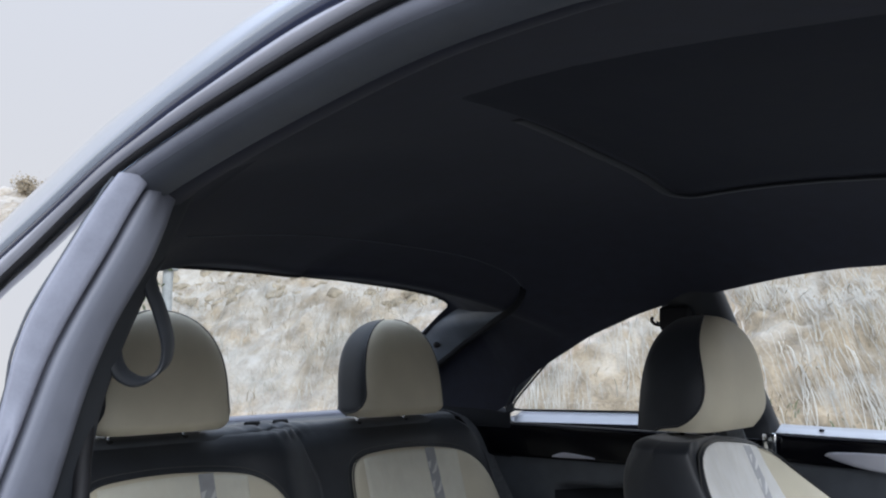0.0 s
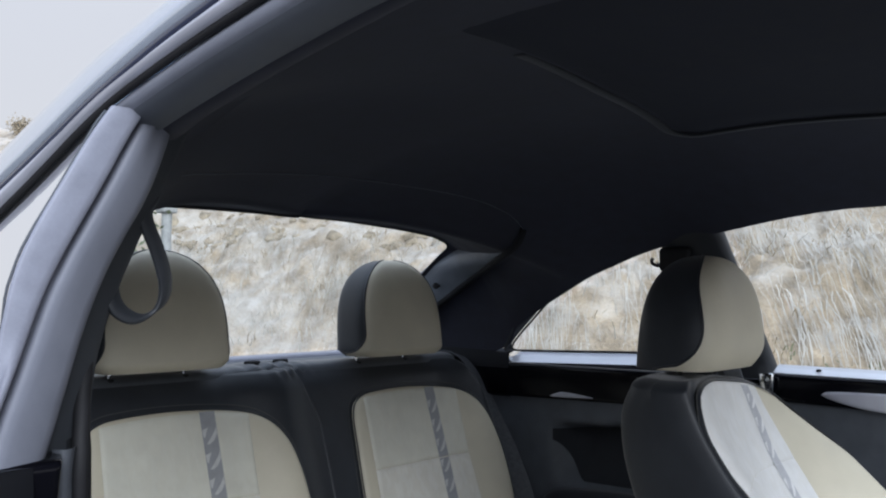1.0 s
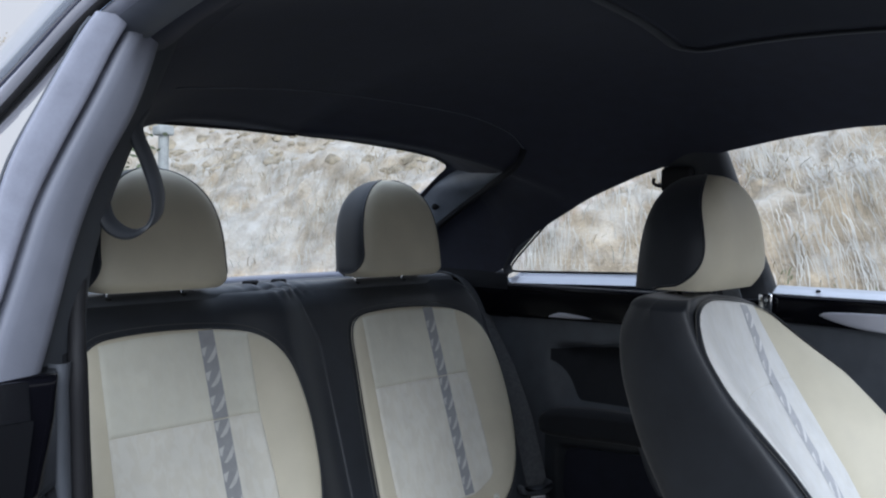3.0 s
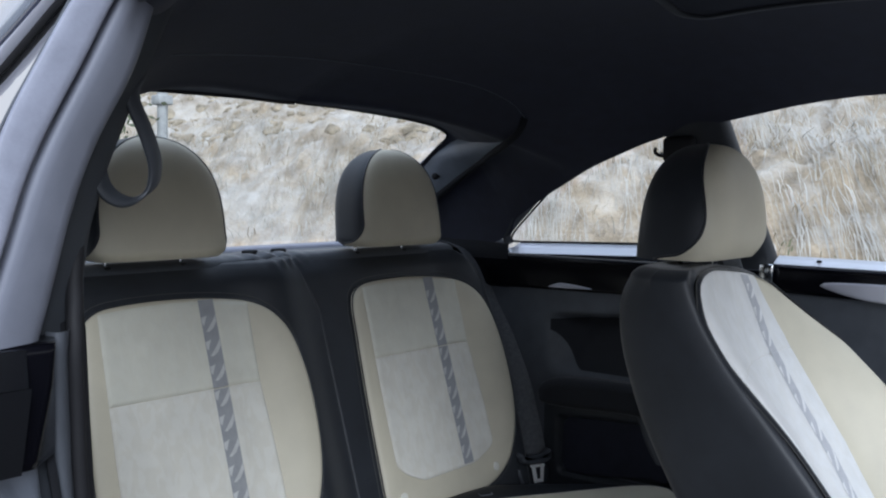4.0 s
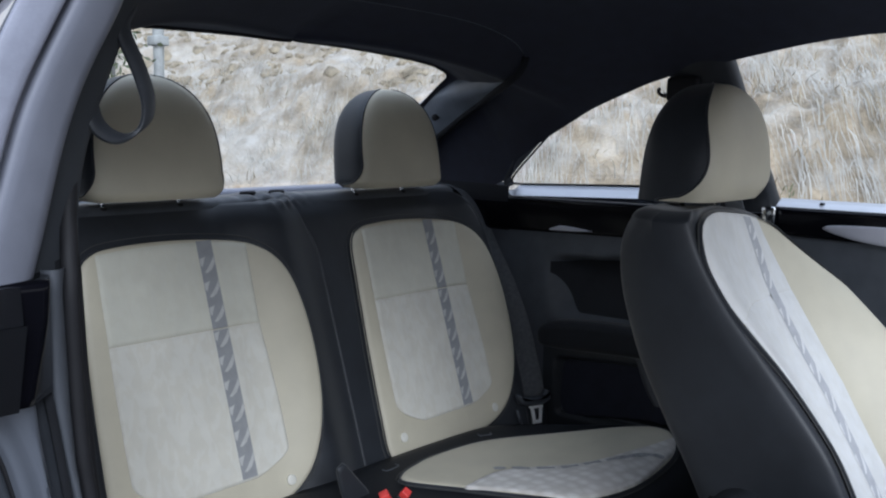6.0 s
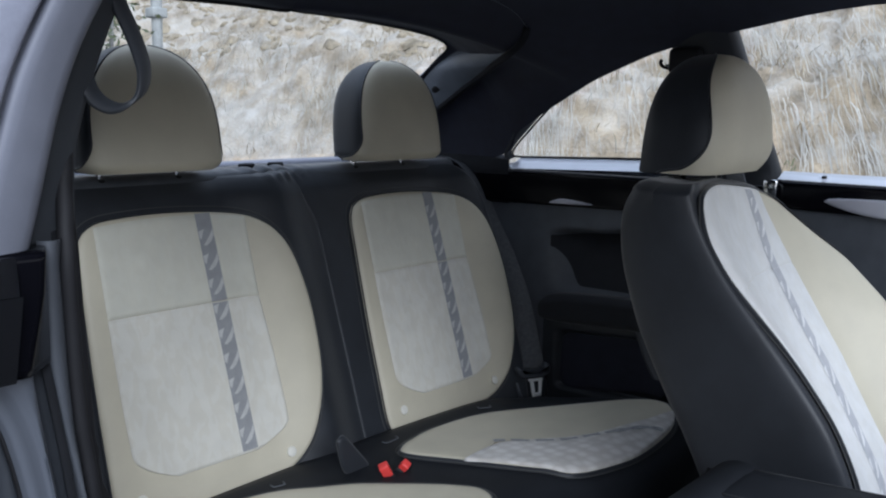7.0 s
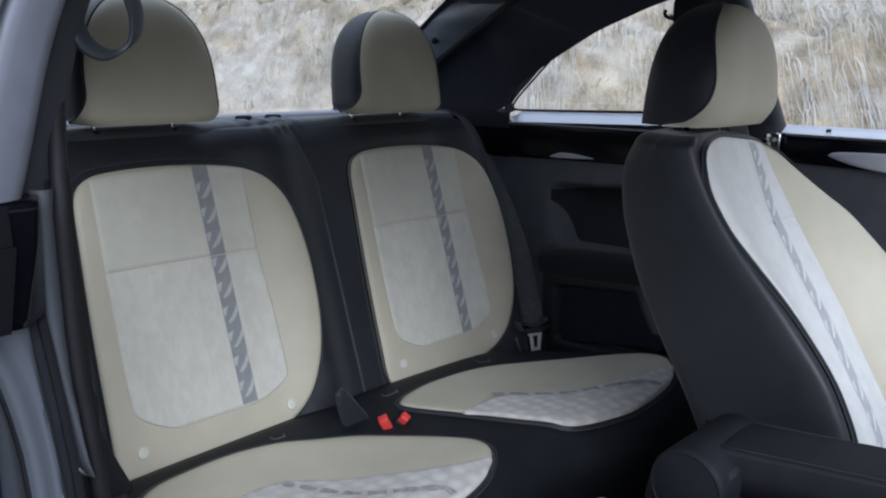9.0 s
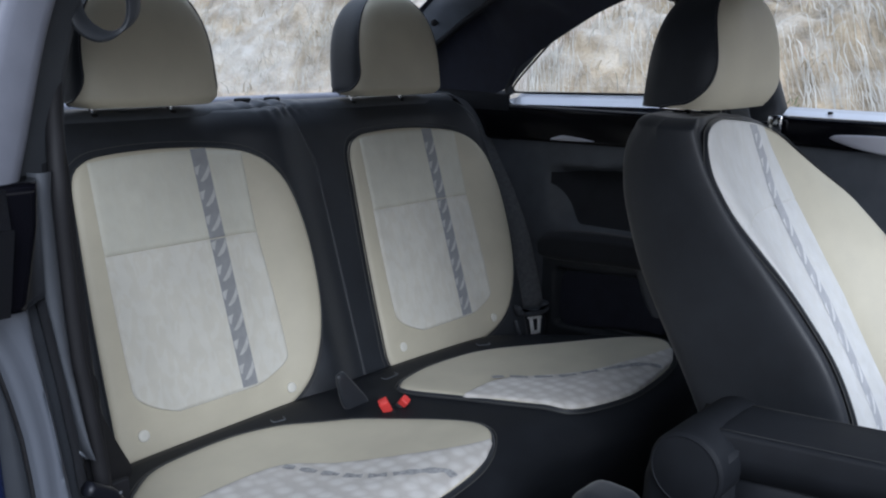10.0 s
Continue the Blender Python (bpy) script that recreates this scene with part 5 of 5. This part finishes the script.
tg = thing("belt_tongue_holder", "black belt tongue holder with chrome tongue", "seat belt", (0.62, -0.26, 0.40))
flat = lambda u, v, h: (u - 0.62, 0.004 - h, v - 0.40)
part("holder", pad(spline([(0.549, 0.440), (0.553, 0.447), (0.560, 0.441), (0.572, 0.433), (0.60, 0.430), (0.640, 0.424), (0.658, 0.424), (0.666, 0.434), (0.674, 0.434), (0.679, 0.424), (0.675, 0.407), (0.642, 0.402), (0.582, 0.411), (0.560, 0.420)], 60, True), flat, [(0, -0.012), (0.002, 0.004), (0.006, 0.008)], 5, back=-0.016), TRIM_MID, tg)
bars = []
for quad in (((0.592, 0.408), (0.649, 0.400), (0.650, 0.392), (0.598, 0.400)), ((0.599, 0.401), (0.612, 0.398), (0.622, 0.362), (0.611, 0.357)), ((0.635, 0.396), (0.648, 0.394), (0.647, 0.352), (0.637, 0.362)), ((0.612, 0.366), (0.646, 0.362), (0.647, 0.352), (0.611, 0.357))):
    bars.append(pad(quad, flat, [(0, -0.0015), (0.0005, 0.0015), (0.001, 0.002)], 3, back=-0.002))
part("tongue", stack(*bars), BRIGHT, tg, "chrome tongue", smooth=False)
part("anchor", pad(spline([(0.556, 0.408), (0.60, 0.405), (0.684, 0.392), (0.69, 0.33), (0.68, 0.29), (0.60, 0.30), (0.572, 0.345), (0.558, 0.385)], 40, True), lambda u, v, h: flat(u, v, h - 0.014), [(0, -0.01), (0.003, 0.002), (0.01, 0.004)], 5, back=-0.02), DARK_TRIM, tg)
part("side_lip", tube([(-0.080, 0.002, 0.010), (-0.070, 0.000, -0.018), (-0.050, 0.002, -0.052)], 0.004, 8), TRIM_MID, tg)

# front seat, seen from its inner side
front = thing("front_seat", "black front seat with cream bolster and pale striped insert", "seat")
FZ = [0.42, 0.512, 0.566, 0.643, 0.736, 0.839, 0.91, 0.952, 0.99]
Y_BACK = [-0.965, -0.925, -0.896, -0.850, -0.800, -0.765, -0.757, -0.766, -0.800]
Y_EDGE = [-1.20, -1.185, -1.172, -1.135, -1.060, -0.968, -0.922, -0.905, -0.893]
Y_INS = [-1.17, -1.127, -1.090, -1.040, -0.980, -0.918, -0.890, -0.880, -0.872]
Y_RIGHT = [-1.23, -1.215, -1.195, -1.145, -1.075, -0.965, -0.893, -0.858, -0.85]
GZ = np.linspace(0.42, 0.99, 60)


def eased(keys):
    v = np.interp(GZ, FZ, keys)
    for _ in range(10):
        v[1:-1] = (v[:-2] + 2 * v[1:-1] + v[2:]) / 4
    return v


Y_BACK, Y_EDGE, Y_INS, Y_RIGHT = (eased(k) for k in (Y_BACK, Y_EDGE, Y_INS, Y_RIGHT))


@functools.lru_cache(None)
def front_keys(z):
    ye, yi, yr = (float(np.interp(z, GZ, k)) for k in (Y_EDGE, Y_INS, Y_RIGHT))
    return fine([(0.126, ye + 0.06), (0.1275, ye + 0.032), (0.132, ye + 0.015), (0.139, ye + 0.0065), (0.15, ye + 0.0035), (0.165, ye + 0.12 * (yi - ye)), (0.20, ye + 0.36 * (yi - ye)), (0.25, ye + 0.68 * (yi - ye)), (0.31, ye + 0.95 * (yi - ye)), (0.36, yi), (0.42, yi), (0.485, yi - 0.006), (0.54, (yi + yr) / 2 - 0.010), (0.59, yr), (0.625, yr + 0.03)], 5)


def front_y(x, z):
    """The front of the backrest: raised sides, dished middle."""
    k = front_keys(round(float(z), 4))
    return float(np.interp(x, k[:, 0], k[:, 1]))


def front_ring(z):
    yb = float(np.interp(z, GZ, Y_BACK))
    ring = [(0.38, yb - 0.004), (0.25, yb), (0.165, yb - 0.004), (0.136, yb - 0.018), (0.1255, yb - 0.05), (0.122, (yb + front_y(0.14, z)) / 2), (0.1215, front_y(0.14, z) + 0.056)]
    ring += [(0.1225, front_y(0.1275, z) + 0.003), (0.126, front_y(0.132, z) + 0.001), (0.131, front_y(0.137, z) - 0.0005), (0.137, front_y(0.142, z) + 0.001)]
    ring += [(x, front_y(x, z) + 0.005) for x in (0.150, 0.165, 0.19, 0.25, 0.33, 0.40, 0.485, 0.54, 0.59)]
    ring += [(0.622, front_y(0.62, z) + 0.02), (0.628, (yb + front_y(0.6, z)) / 2), (0.615, yb - 0.03), (0.56, yb)]
    return ring


def refine(row, per=4):
    """Rounds a closed ring."""
    k = np.array(row)
    n = len(k)
    out = []
    for i in range(n):
        p0, p1, p2, p3 = k[i - 1], k[i], k[(i + 1) % n], k[(i + 2) % n]
        for t in np.linspace(0, 1, per, endpoint=False):
            out.append(tuple(0.5 * (2 * p1 + (p2 - p0) * t + (2 * p0 - 5 * p1 + 4 * p2 - p3) * t * t + (3 * p1 - p0 - 3 * p2 + p3) * t ** 3)))
    return out


CREST = spline([(0.128, 0.925), (0.14, 0.938), (0.15, 0.951), (0.165, 0.962), (0.19, 0.969), (0.23, 0.973), (0.27, 0.972), (0.36, 0.963), (0.40, 0.957), (0.45, 0.944), (0.494, 0.925), (0.53, 0.897), (0.562, 0.862), (0.60, 0.81), (0.63, 0.76)], 80)
SHOULDER_U, SHOULDER_TOP = CREST[:, 0], CREST[:, 1]


def shoulder(u):
    """The height of the backrest's top edge across its width."""
    return float(np.interp(u, SHOULDER_U, SHOULDER_TOP))


def lower_top(p):
    """Bends the upper part of the backrest down to the shoulders."""
    x, y, z = p
    return (x, y, z + (shoulder(x) - 0.973) * smooth01((z - 0.52) / 0.45) * (0.15 + 0.85 * smooth01((x - 0.22) / 0.1)))


rows = [[lower_top((x, y, z)) for x, y in refine(front_ring(z))] for z in np.linspace(0.42, 0.962, 64)]
top = refine(front_ring(0.962))
for a in np.linspace(0, math.pi / 2, 9)[1:]:
    s_, dz = 1 - 0.28 * (1 - math.cos(a)), 0.016 * math.sin(a)
    rows.append([lower_top((0.38 + (x - 0.38) * (1 - 0.12 * (1 - math.cos(a))), -0.85 + (y + 0.85) * s_, 0.962 + dz)) for x, y in top])
part("backrest", loft(rows, True, True), BLACK, front, "black leatherette backrest with stitched edges")


def on_front(v0, v1):
    return lambda u, v, h: (u, front_y(u, min(0.985, v0 + (v - v0) * (shoulder(u) - v0) / (v1 - v0))) - h, v0 + (v - v0) * (shoulder(u) - v0) / (v1 - v0))


flat_front = lambda u, v, h: (u, front_y(u, v) - h, v)


def cloth_end(v):
    """The cloth's outer edge, beside the cream bolster."""
    return float(np.interp(v, (0.43, 0.66, 0.75, 0.85, 0.90, 0.95, 0.97), (0.450, 0.476, 0.473, 0.462, 0.446, 0.425, 0.415)))


def stripe_mid(v):
    return float(np.interp(v, (0.43, 0.65, 0.75, 0.85, 0.90, 0.95, 0.97), (0.365, 0.396, 0.391, 0.389, 0.390, 0.377, 0.366)))


def cloth_edge(v):
    """The rounded inner edge of the cream front."""
    q = min(1.0, max(0.0, (v - 0.915) / 0.055))
    return 0.1365 + 0.016 * smooth01((0.88 - v) / 0.18) + 0.022 * (1 - math.sqrt(1 - q * q))


whole = on_front(0.43, 0.973)
part("bolster", grid_pad(0.43, 0.9695, lambda v: cloth_edge(v) + 0.004, lambda v: 0.612, whole, 0.003, 0.008, 60, 90, -0.002), CREAM, front, "cream leatherette bolster")
part("insert", grid_pad(0.8175, 0.968, cloth_edge, cloth_end, on_front(0.815, 0.973), 0.0058, (0.004, 0.004, 0.010, 0.004), 60, 50, 0.0030), FRONT_CLOTH, front, "pale woven cloth insert")
part("insert", grid_pad(0.43, 0.8172, cloth_edge, cloth_end, flat_front, 0.0058, (0.004, 0.004, 0.004, 0.010), 60, 90, 0.0030), FRONT_CLOTH, front, "pale woven cloth insert")


for v0, v1, put in ((0.8176, 0.964, on_front(0.815, 0.973)), (0.44, 0.8171, flat_front)):
    st = part("stripe", loft([[put(stripe_mid(v) + u, v, 0.0062) for u in (-0.0145, -0.007, 0.0, 0.007, 0.0145)] for v in np.linspace(v0, v1, 24)]), PALE_STRIPE, front, "grey woven stripe paled for grazing light, with light figures")
    v = v0 + 0.012
    while v < v1 - 0.03:
        stripe_marks(put, stripe_mid(v), v, 0.0069, st, 0.92, PALE_MARK)
        v += 0.045
rim_uv = np.array([(cloth_edge(v), v) for v in np.linspace(0.43, 0.9695, 80)] + [(u, 0.9695) for u in np.linspace(0.160, 0.612, 50)])
turn = np.gradient(rim_uv, axis=0)
turn = np.stack([-turn[:, 1], turn[:, 0]], 1) / np.linalg.norm(turn, axis=1)[:, None]
part("welt", loft([[whole(*(q + n * d), h) for q, n in zip(rim_uv, turn)] for d, h in ((-0.0008, 0.0035), (-0.0002, 0.0054), (0.0008, 0.0054), (0.0016, 0.003), (0.002, -0.003))]), BLACK, front)
part("stitching", tube([whole(*(q + n * 0.0055), 0.0006) for q, n in zip(rim_uv[:100], turn[:100])], 0.0008, 5), THREAD, front)
headrest(front, 0.132, 0.085, 0.982, 1.186, lambda k: 0.08 + 0.22 * smooth01((k - 0.35) / 0.5) + 0.55 * (max(0, 0.36 - k) / 0.36) ** 1.9, (CREAM, BLACK), -0.02, lambda x, y, z: (0.367 + x, -0.808 + y, z), 2.4, 0.24, 0.16)
for pu in (-0.07, 0.07):
    part("headrest_post", tube([(0.365 + pu, -0.80, 0.96), (0.365 + pu, -0.80, 1.0)], 0.006, 12), CHROME, front, "chrome post")

# centre armrest on its console
arm = thing("centre_armrest", "black padded centre armrest on a console", "armrest", (0, 0, 0))
def lid_row(y, drop=0.0, tuck=0.0):
    c, w = -0.031 + 0.26 * (-1.062 - y), 0.060 - tuck
    return [(c + a * w + b, y, 0.60 + z - drop) for a, b, z in ((-1, 0, -0.058), (-1, 0, -0.03), (-1, 0, -0.006), (-1, 0.002, -0.0015), (-1, 0.007, 0.0), (-0.4, 0, 0.001), (0.4, 0, 0.001), (1, -0.007, 0.0), (1, -0.002, -0.0015), (1, 0, -0.006), (1, 0, -0.03), (1, 0, -0.058))]


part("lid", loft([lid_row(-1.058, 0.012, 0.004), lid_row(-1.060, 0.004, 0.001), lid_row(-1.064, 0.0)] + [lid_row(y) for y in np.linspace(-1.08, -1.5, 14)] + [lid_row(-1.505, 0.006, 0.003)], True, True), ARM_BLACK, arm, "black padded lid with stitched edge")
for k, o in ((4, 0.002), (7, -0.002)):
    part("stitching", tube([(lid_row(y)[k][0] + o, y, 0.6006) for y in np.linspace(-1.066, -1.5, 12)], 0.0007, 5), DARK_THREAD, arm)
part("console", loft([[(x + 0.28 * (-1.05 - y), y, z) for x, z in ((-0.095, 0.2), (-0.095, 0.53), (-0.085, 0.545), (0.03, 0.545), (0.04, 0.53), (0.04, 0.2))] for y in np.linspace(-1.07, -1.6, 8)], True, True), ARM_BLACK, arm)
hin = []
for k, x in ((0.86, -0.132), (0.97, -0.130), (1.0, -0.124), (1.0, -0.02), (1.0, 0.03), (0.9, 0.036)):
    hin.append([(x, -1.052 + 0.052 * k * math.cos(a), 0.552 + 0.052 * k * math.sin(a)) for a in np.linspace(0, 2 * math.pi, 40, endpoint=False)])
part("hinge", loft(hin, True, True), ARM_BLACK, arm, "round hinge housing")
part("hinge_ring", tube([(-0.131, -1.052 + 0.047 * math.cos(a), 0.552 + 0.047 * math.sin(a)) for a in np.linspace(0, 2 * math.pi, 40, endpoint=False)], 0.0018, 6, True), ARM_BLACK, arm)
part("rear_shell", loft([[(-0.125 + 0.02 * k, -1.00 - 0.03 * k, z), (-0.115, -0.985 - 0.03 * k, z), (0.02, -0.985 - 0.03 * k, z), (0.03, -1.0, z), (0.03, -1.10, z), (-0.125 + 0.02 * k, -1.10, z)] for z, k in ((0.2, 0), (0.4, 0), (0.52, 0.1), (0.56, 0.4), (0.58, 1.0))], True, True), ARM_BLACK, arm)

# loop strap on the near pillar
strap = thing("grab_strap", "black loop grab strap hanging on the door pillar", "strap")
loop = spline([(-0.612, -0.595, 1.280), (-0.620, -0.61, 1.247), (-0.633, -0.625, 1.220), (-0.645, -0.63, 1.198), (-0.632, -0.63, 1.166), (-0.624, -0.63, 1.145), (-0.619, -0.63, 1.122), (-0.625, -0.63, 1.099), (-0.649, -0.63, 1.084), (-0.669, -0.628, 1.090), (-0.679, -0.625, 1.106), (-0.677, -0.62, 1.130), (-0.660, -0.61, 1.18)], 70)
part("band", ribbon(loop, (0.8, 0.3, 0.45), 0.021, 0.0025), BLACK, strap)

# far front belt, ring and hook
fb = thing("front_seat_belt", "black front seat belt on the far pillar with its ring", "seat belt")
part("belt_hook", tube([(0.622, -0.588 + 0.024 * math.cos(a), 1.19 + 0.012 * math.sin(a)) for a in np.linspace(-1.6, 0.5, 14)], 0.004, 8), RUBBER, fb)
part("webbing", ribbon(spline([(0.618, -0.60, 1.18), (0.64, -0.66, 1.1), (0.69, -0.72, 0.95), (0.72, -0.76, 0.7), (0.72, -0.78, 0.4)], 24), (0.1, -0.9, -0.3), 0.046, 0.002), WEBBING, fb)
part("upper_guide", box(0.612, 0.635, -0.66, -0.585, 1.165, 1.22, 0.01, 3), RUBBER, fb)
part("clip", box(0.715, 0.722, -0.80, -0.77, 0.90, 0.945, 0.003, 2), CHROME, fb)
hook = thing("coat_hook", "small black coat hook on the rear pillar", "hook", (0.575, 0.075, 1.134))
part("stem", tube([(0.02, 0.0, 0), (-0.006, -0.012, 0)], 0.005, 8), RUBBER, hook)
part("knob", disc((-0.004, -0.010, 0), (-0.45, -0.9, 0), 0.009, 0.008), RUBBER, hook)

# small black buckle holder behind the console
bh = thing("buckle_holder", "black plastic belt buckle holder beside the console", "seat belt", (-0.212, -0.992, 0.018))
part("stalk", box(-0.03, 0.03, -0.03, 0.03, 0.17, 0.44, 0.012, 3), BLACK, bh)
part("head", box(-0.042, 0.042, -0.04, 0.045, 0.43, 0.515, 0.028, 5), BLACK, bh)

# thin metal anchors in the gap between backrests and cushion
for a, b in (((0.024, -0.331, 0.425), (0.063, -0.328, 0.425)), ((-0.246, -0.326, 0.42), (-0.222, -0.33, 0.42)), ((0.315, -0.326, 0.421), (0.342, -0.34, 0.421))):
    t = thing("child_seat_anchor", "thin steel child seat anchor in the seat gap", "anchor", tuple((Vector(a) + Vector(b)) / 2), "child seat anchors")
    half = (Vector(b) - Vector(a)) / 2
    back = Vector((half.y, -half.x, 0)).normalized() * -0.012
    part("wire", tube(spline([tuple(-half + back), tuple(-half * 0.96 + back * 0.25), tuple(-half * 0.7), tuple(half * 0.7), tuple(half * 0.96 + back * 0.25), tuple(half + back)], 24), 0.0011, 6), PLASTIC, t)

# near rear belt: its lower end beside the seat, with the anchor
nb = thing("rear_seat_belt", "black rear seat belt end beside the near seat", "seat belt")
part("webbing", pad(spline([(-0.560, 0.60), (-0.556, 0.545), (-0.548, 0.520), (-0.533, 0.480), (-0.516, 0.440), (-0.514, 0.428), (-0.524, 0.420), (-0.56, 0.412), (-0.61, 0.41), (-0.62, 0.50), (-0.60, 0.60)], 60, True), lambda u, v, h: (u, -0.33 - h, v), [(0, -0.003), (0.001, 0.0), (0.004, 0.001)], 6, back=-0.004), RUBBER, nb)
an = thing("belt_anchor", "black belt anchor with a satin lever beside the rear cushion", "seat belt", (-0.690, -0.62, 0.595))
part("anchor_plate", box(0.000, 0.036, 0.010, 0.018, -0.075, -0.015, 0.003, 2), RUBBER, an)
part("lever", tube(spline([(-0.050, -0.072, 0.036), (-0.032, -0.066, 0.022), (-0.016, -0.060, 0.006), (-0.006, -0.054, -0.03), (-0.002, -0.05, -0.07)], 24), 0.008, 12), LEVER, an, "satin dark lever")
part("strut", tube([(-0.051, -0.062, 0.076), (-0.048, -0.064, 0.071), (-0.043, -0.062, 0.064)], 0.0015, 8), PLASTIC, an)
part("pin", disc((-0.012, -0.066, 0.014), (-0.4, -0.8, 0.45), 0.0024, 0.003), DARK_TRIM, an, "small grey pin")
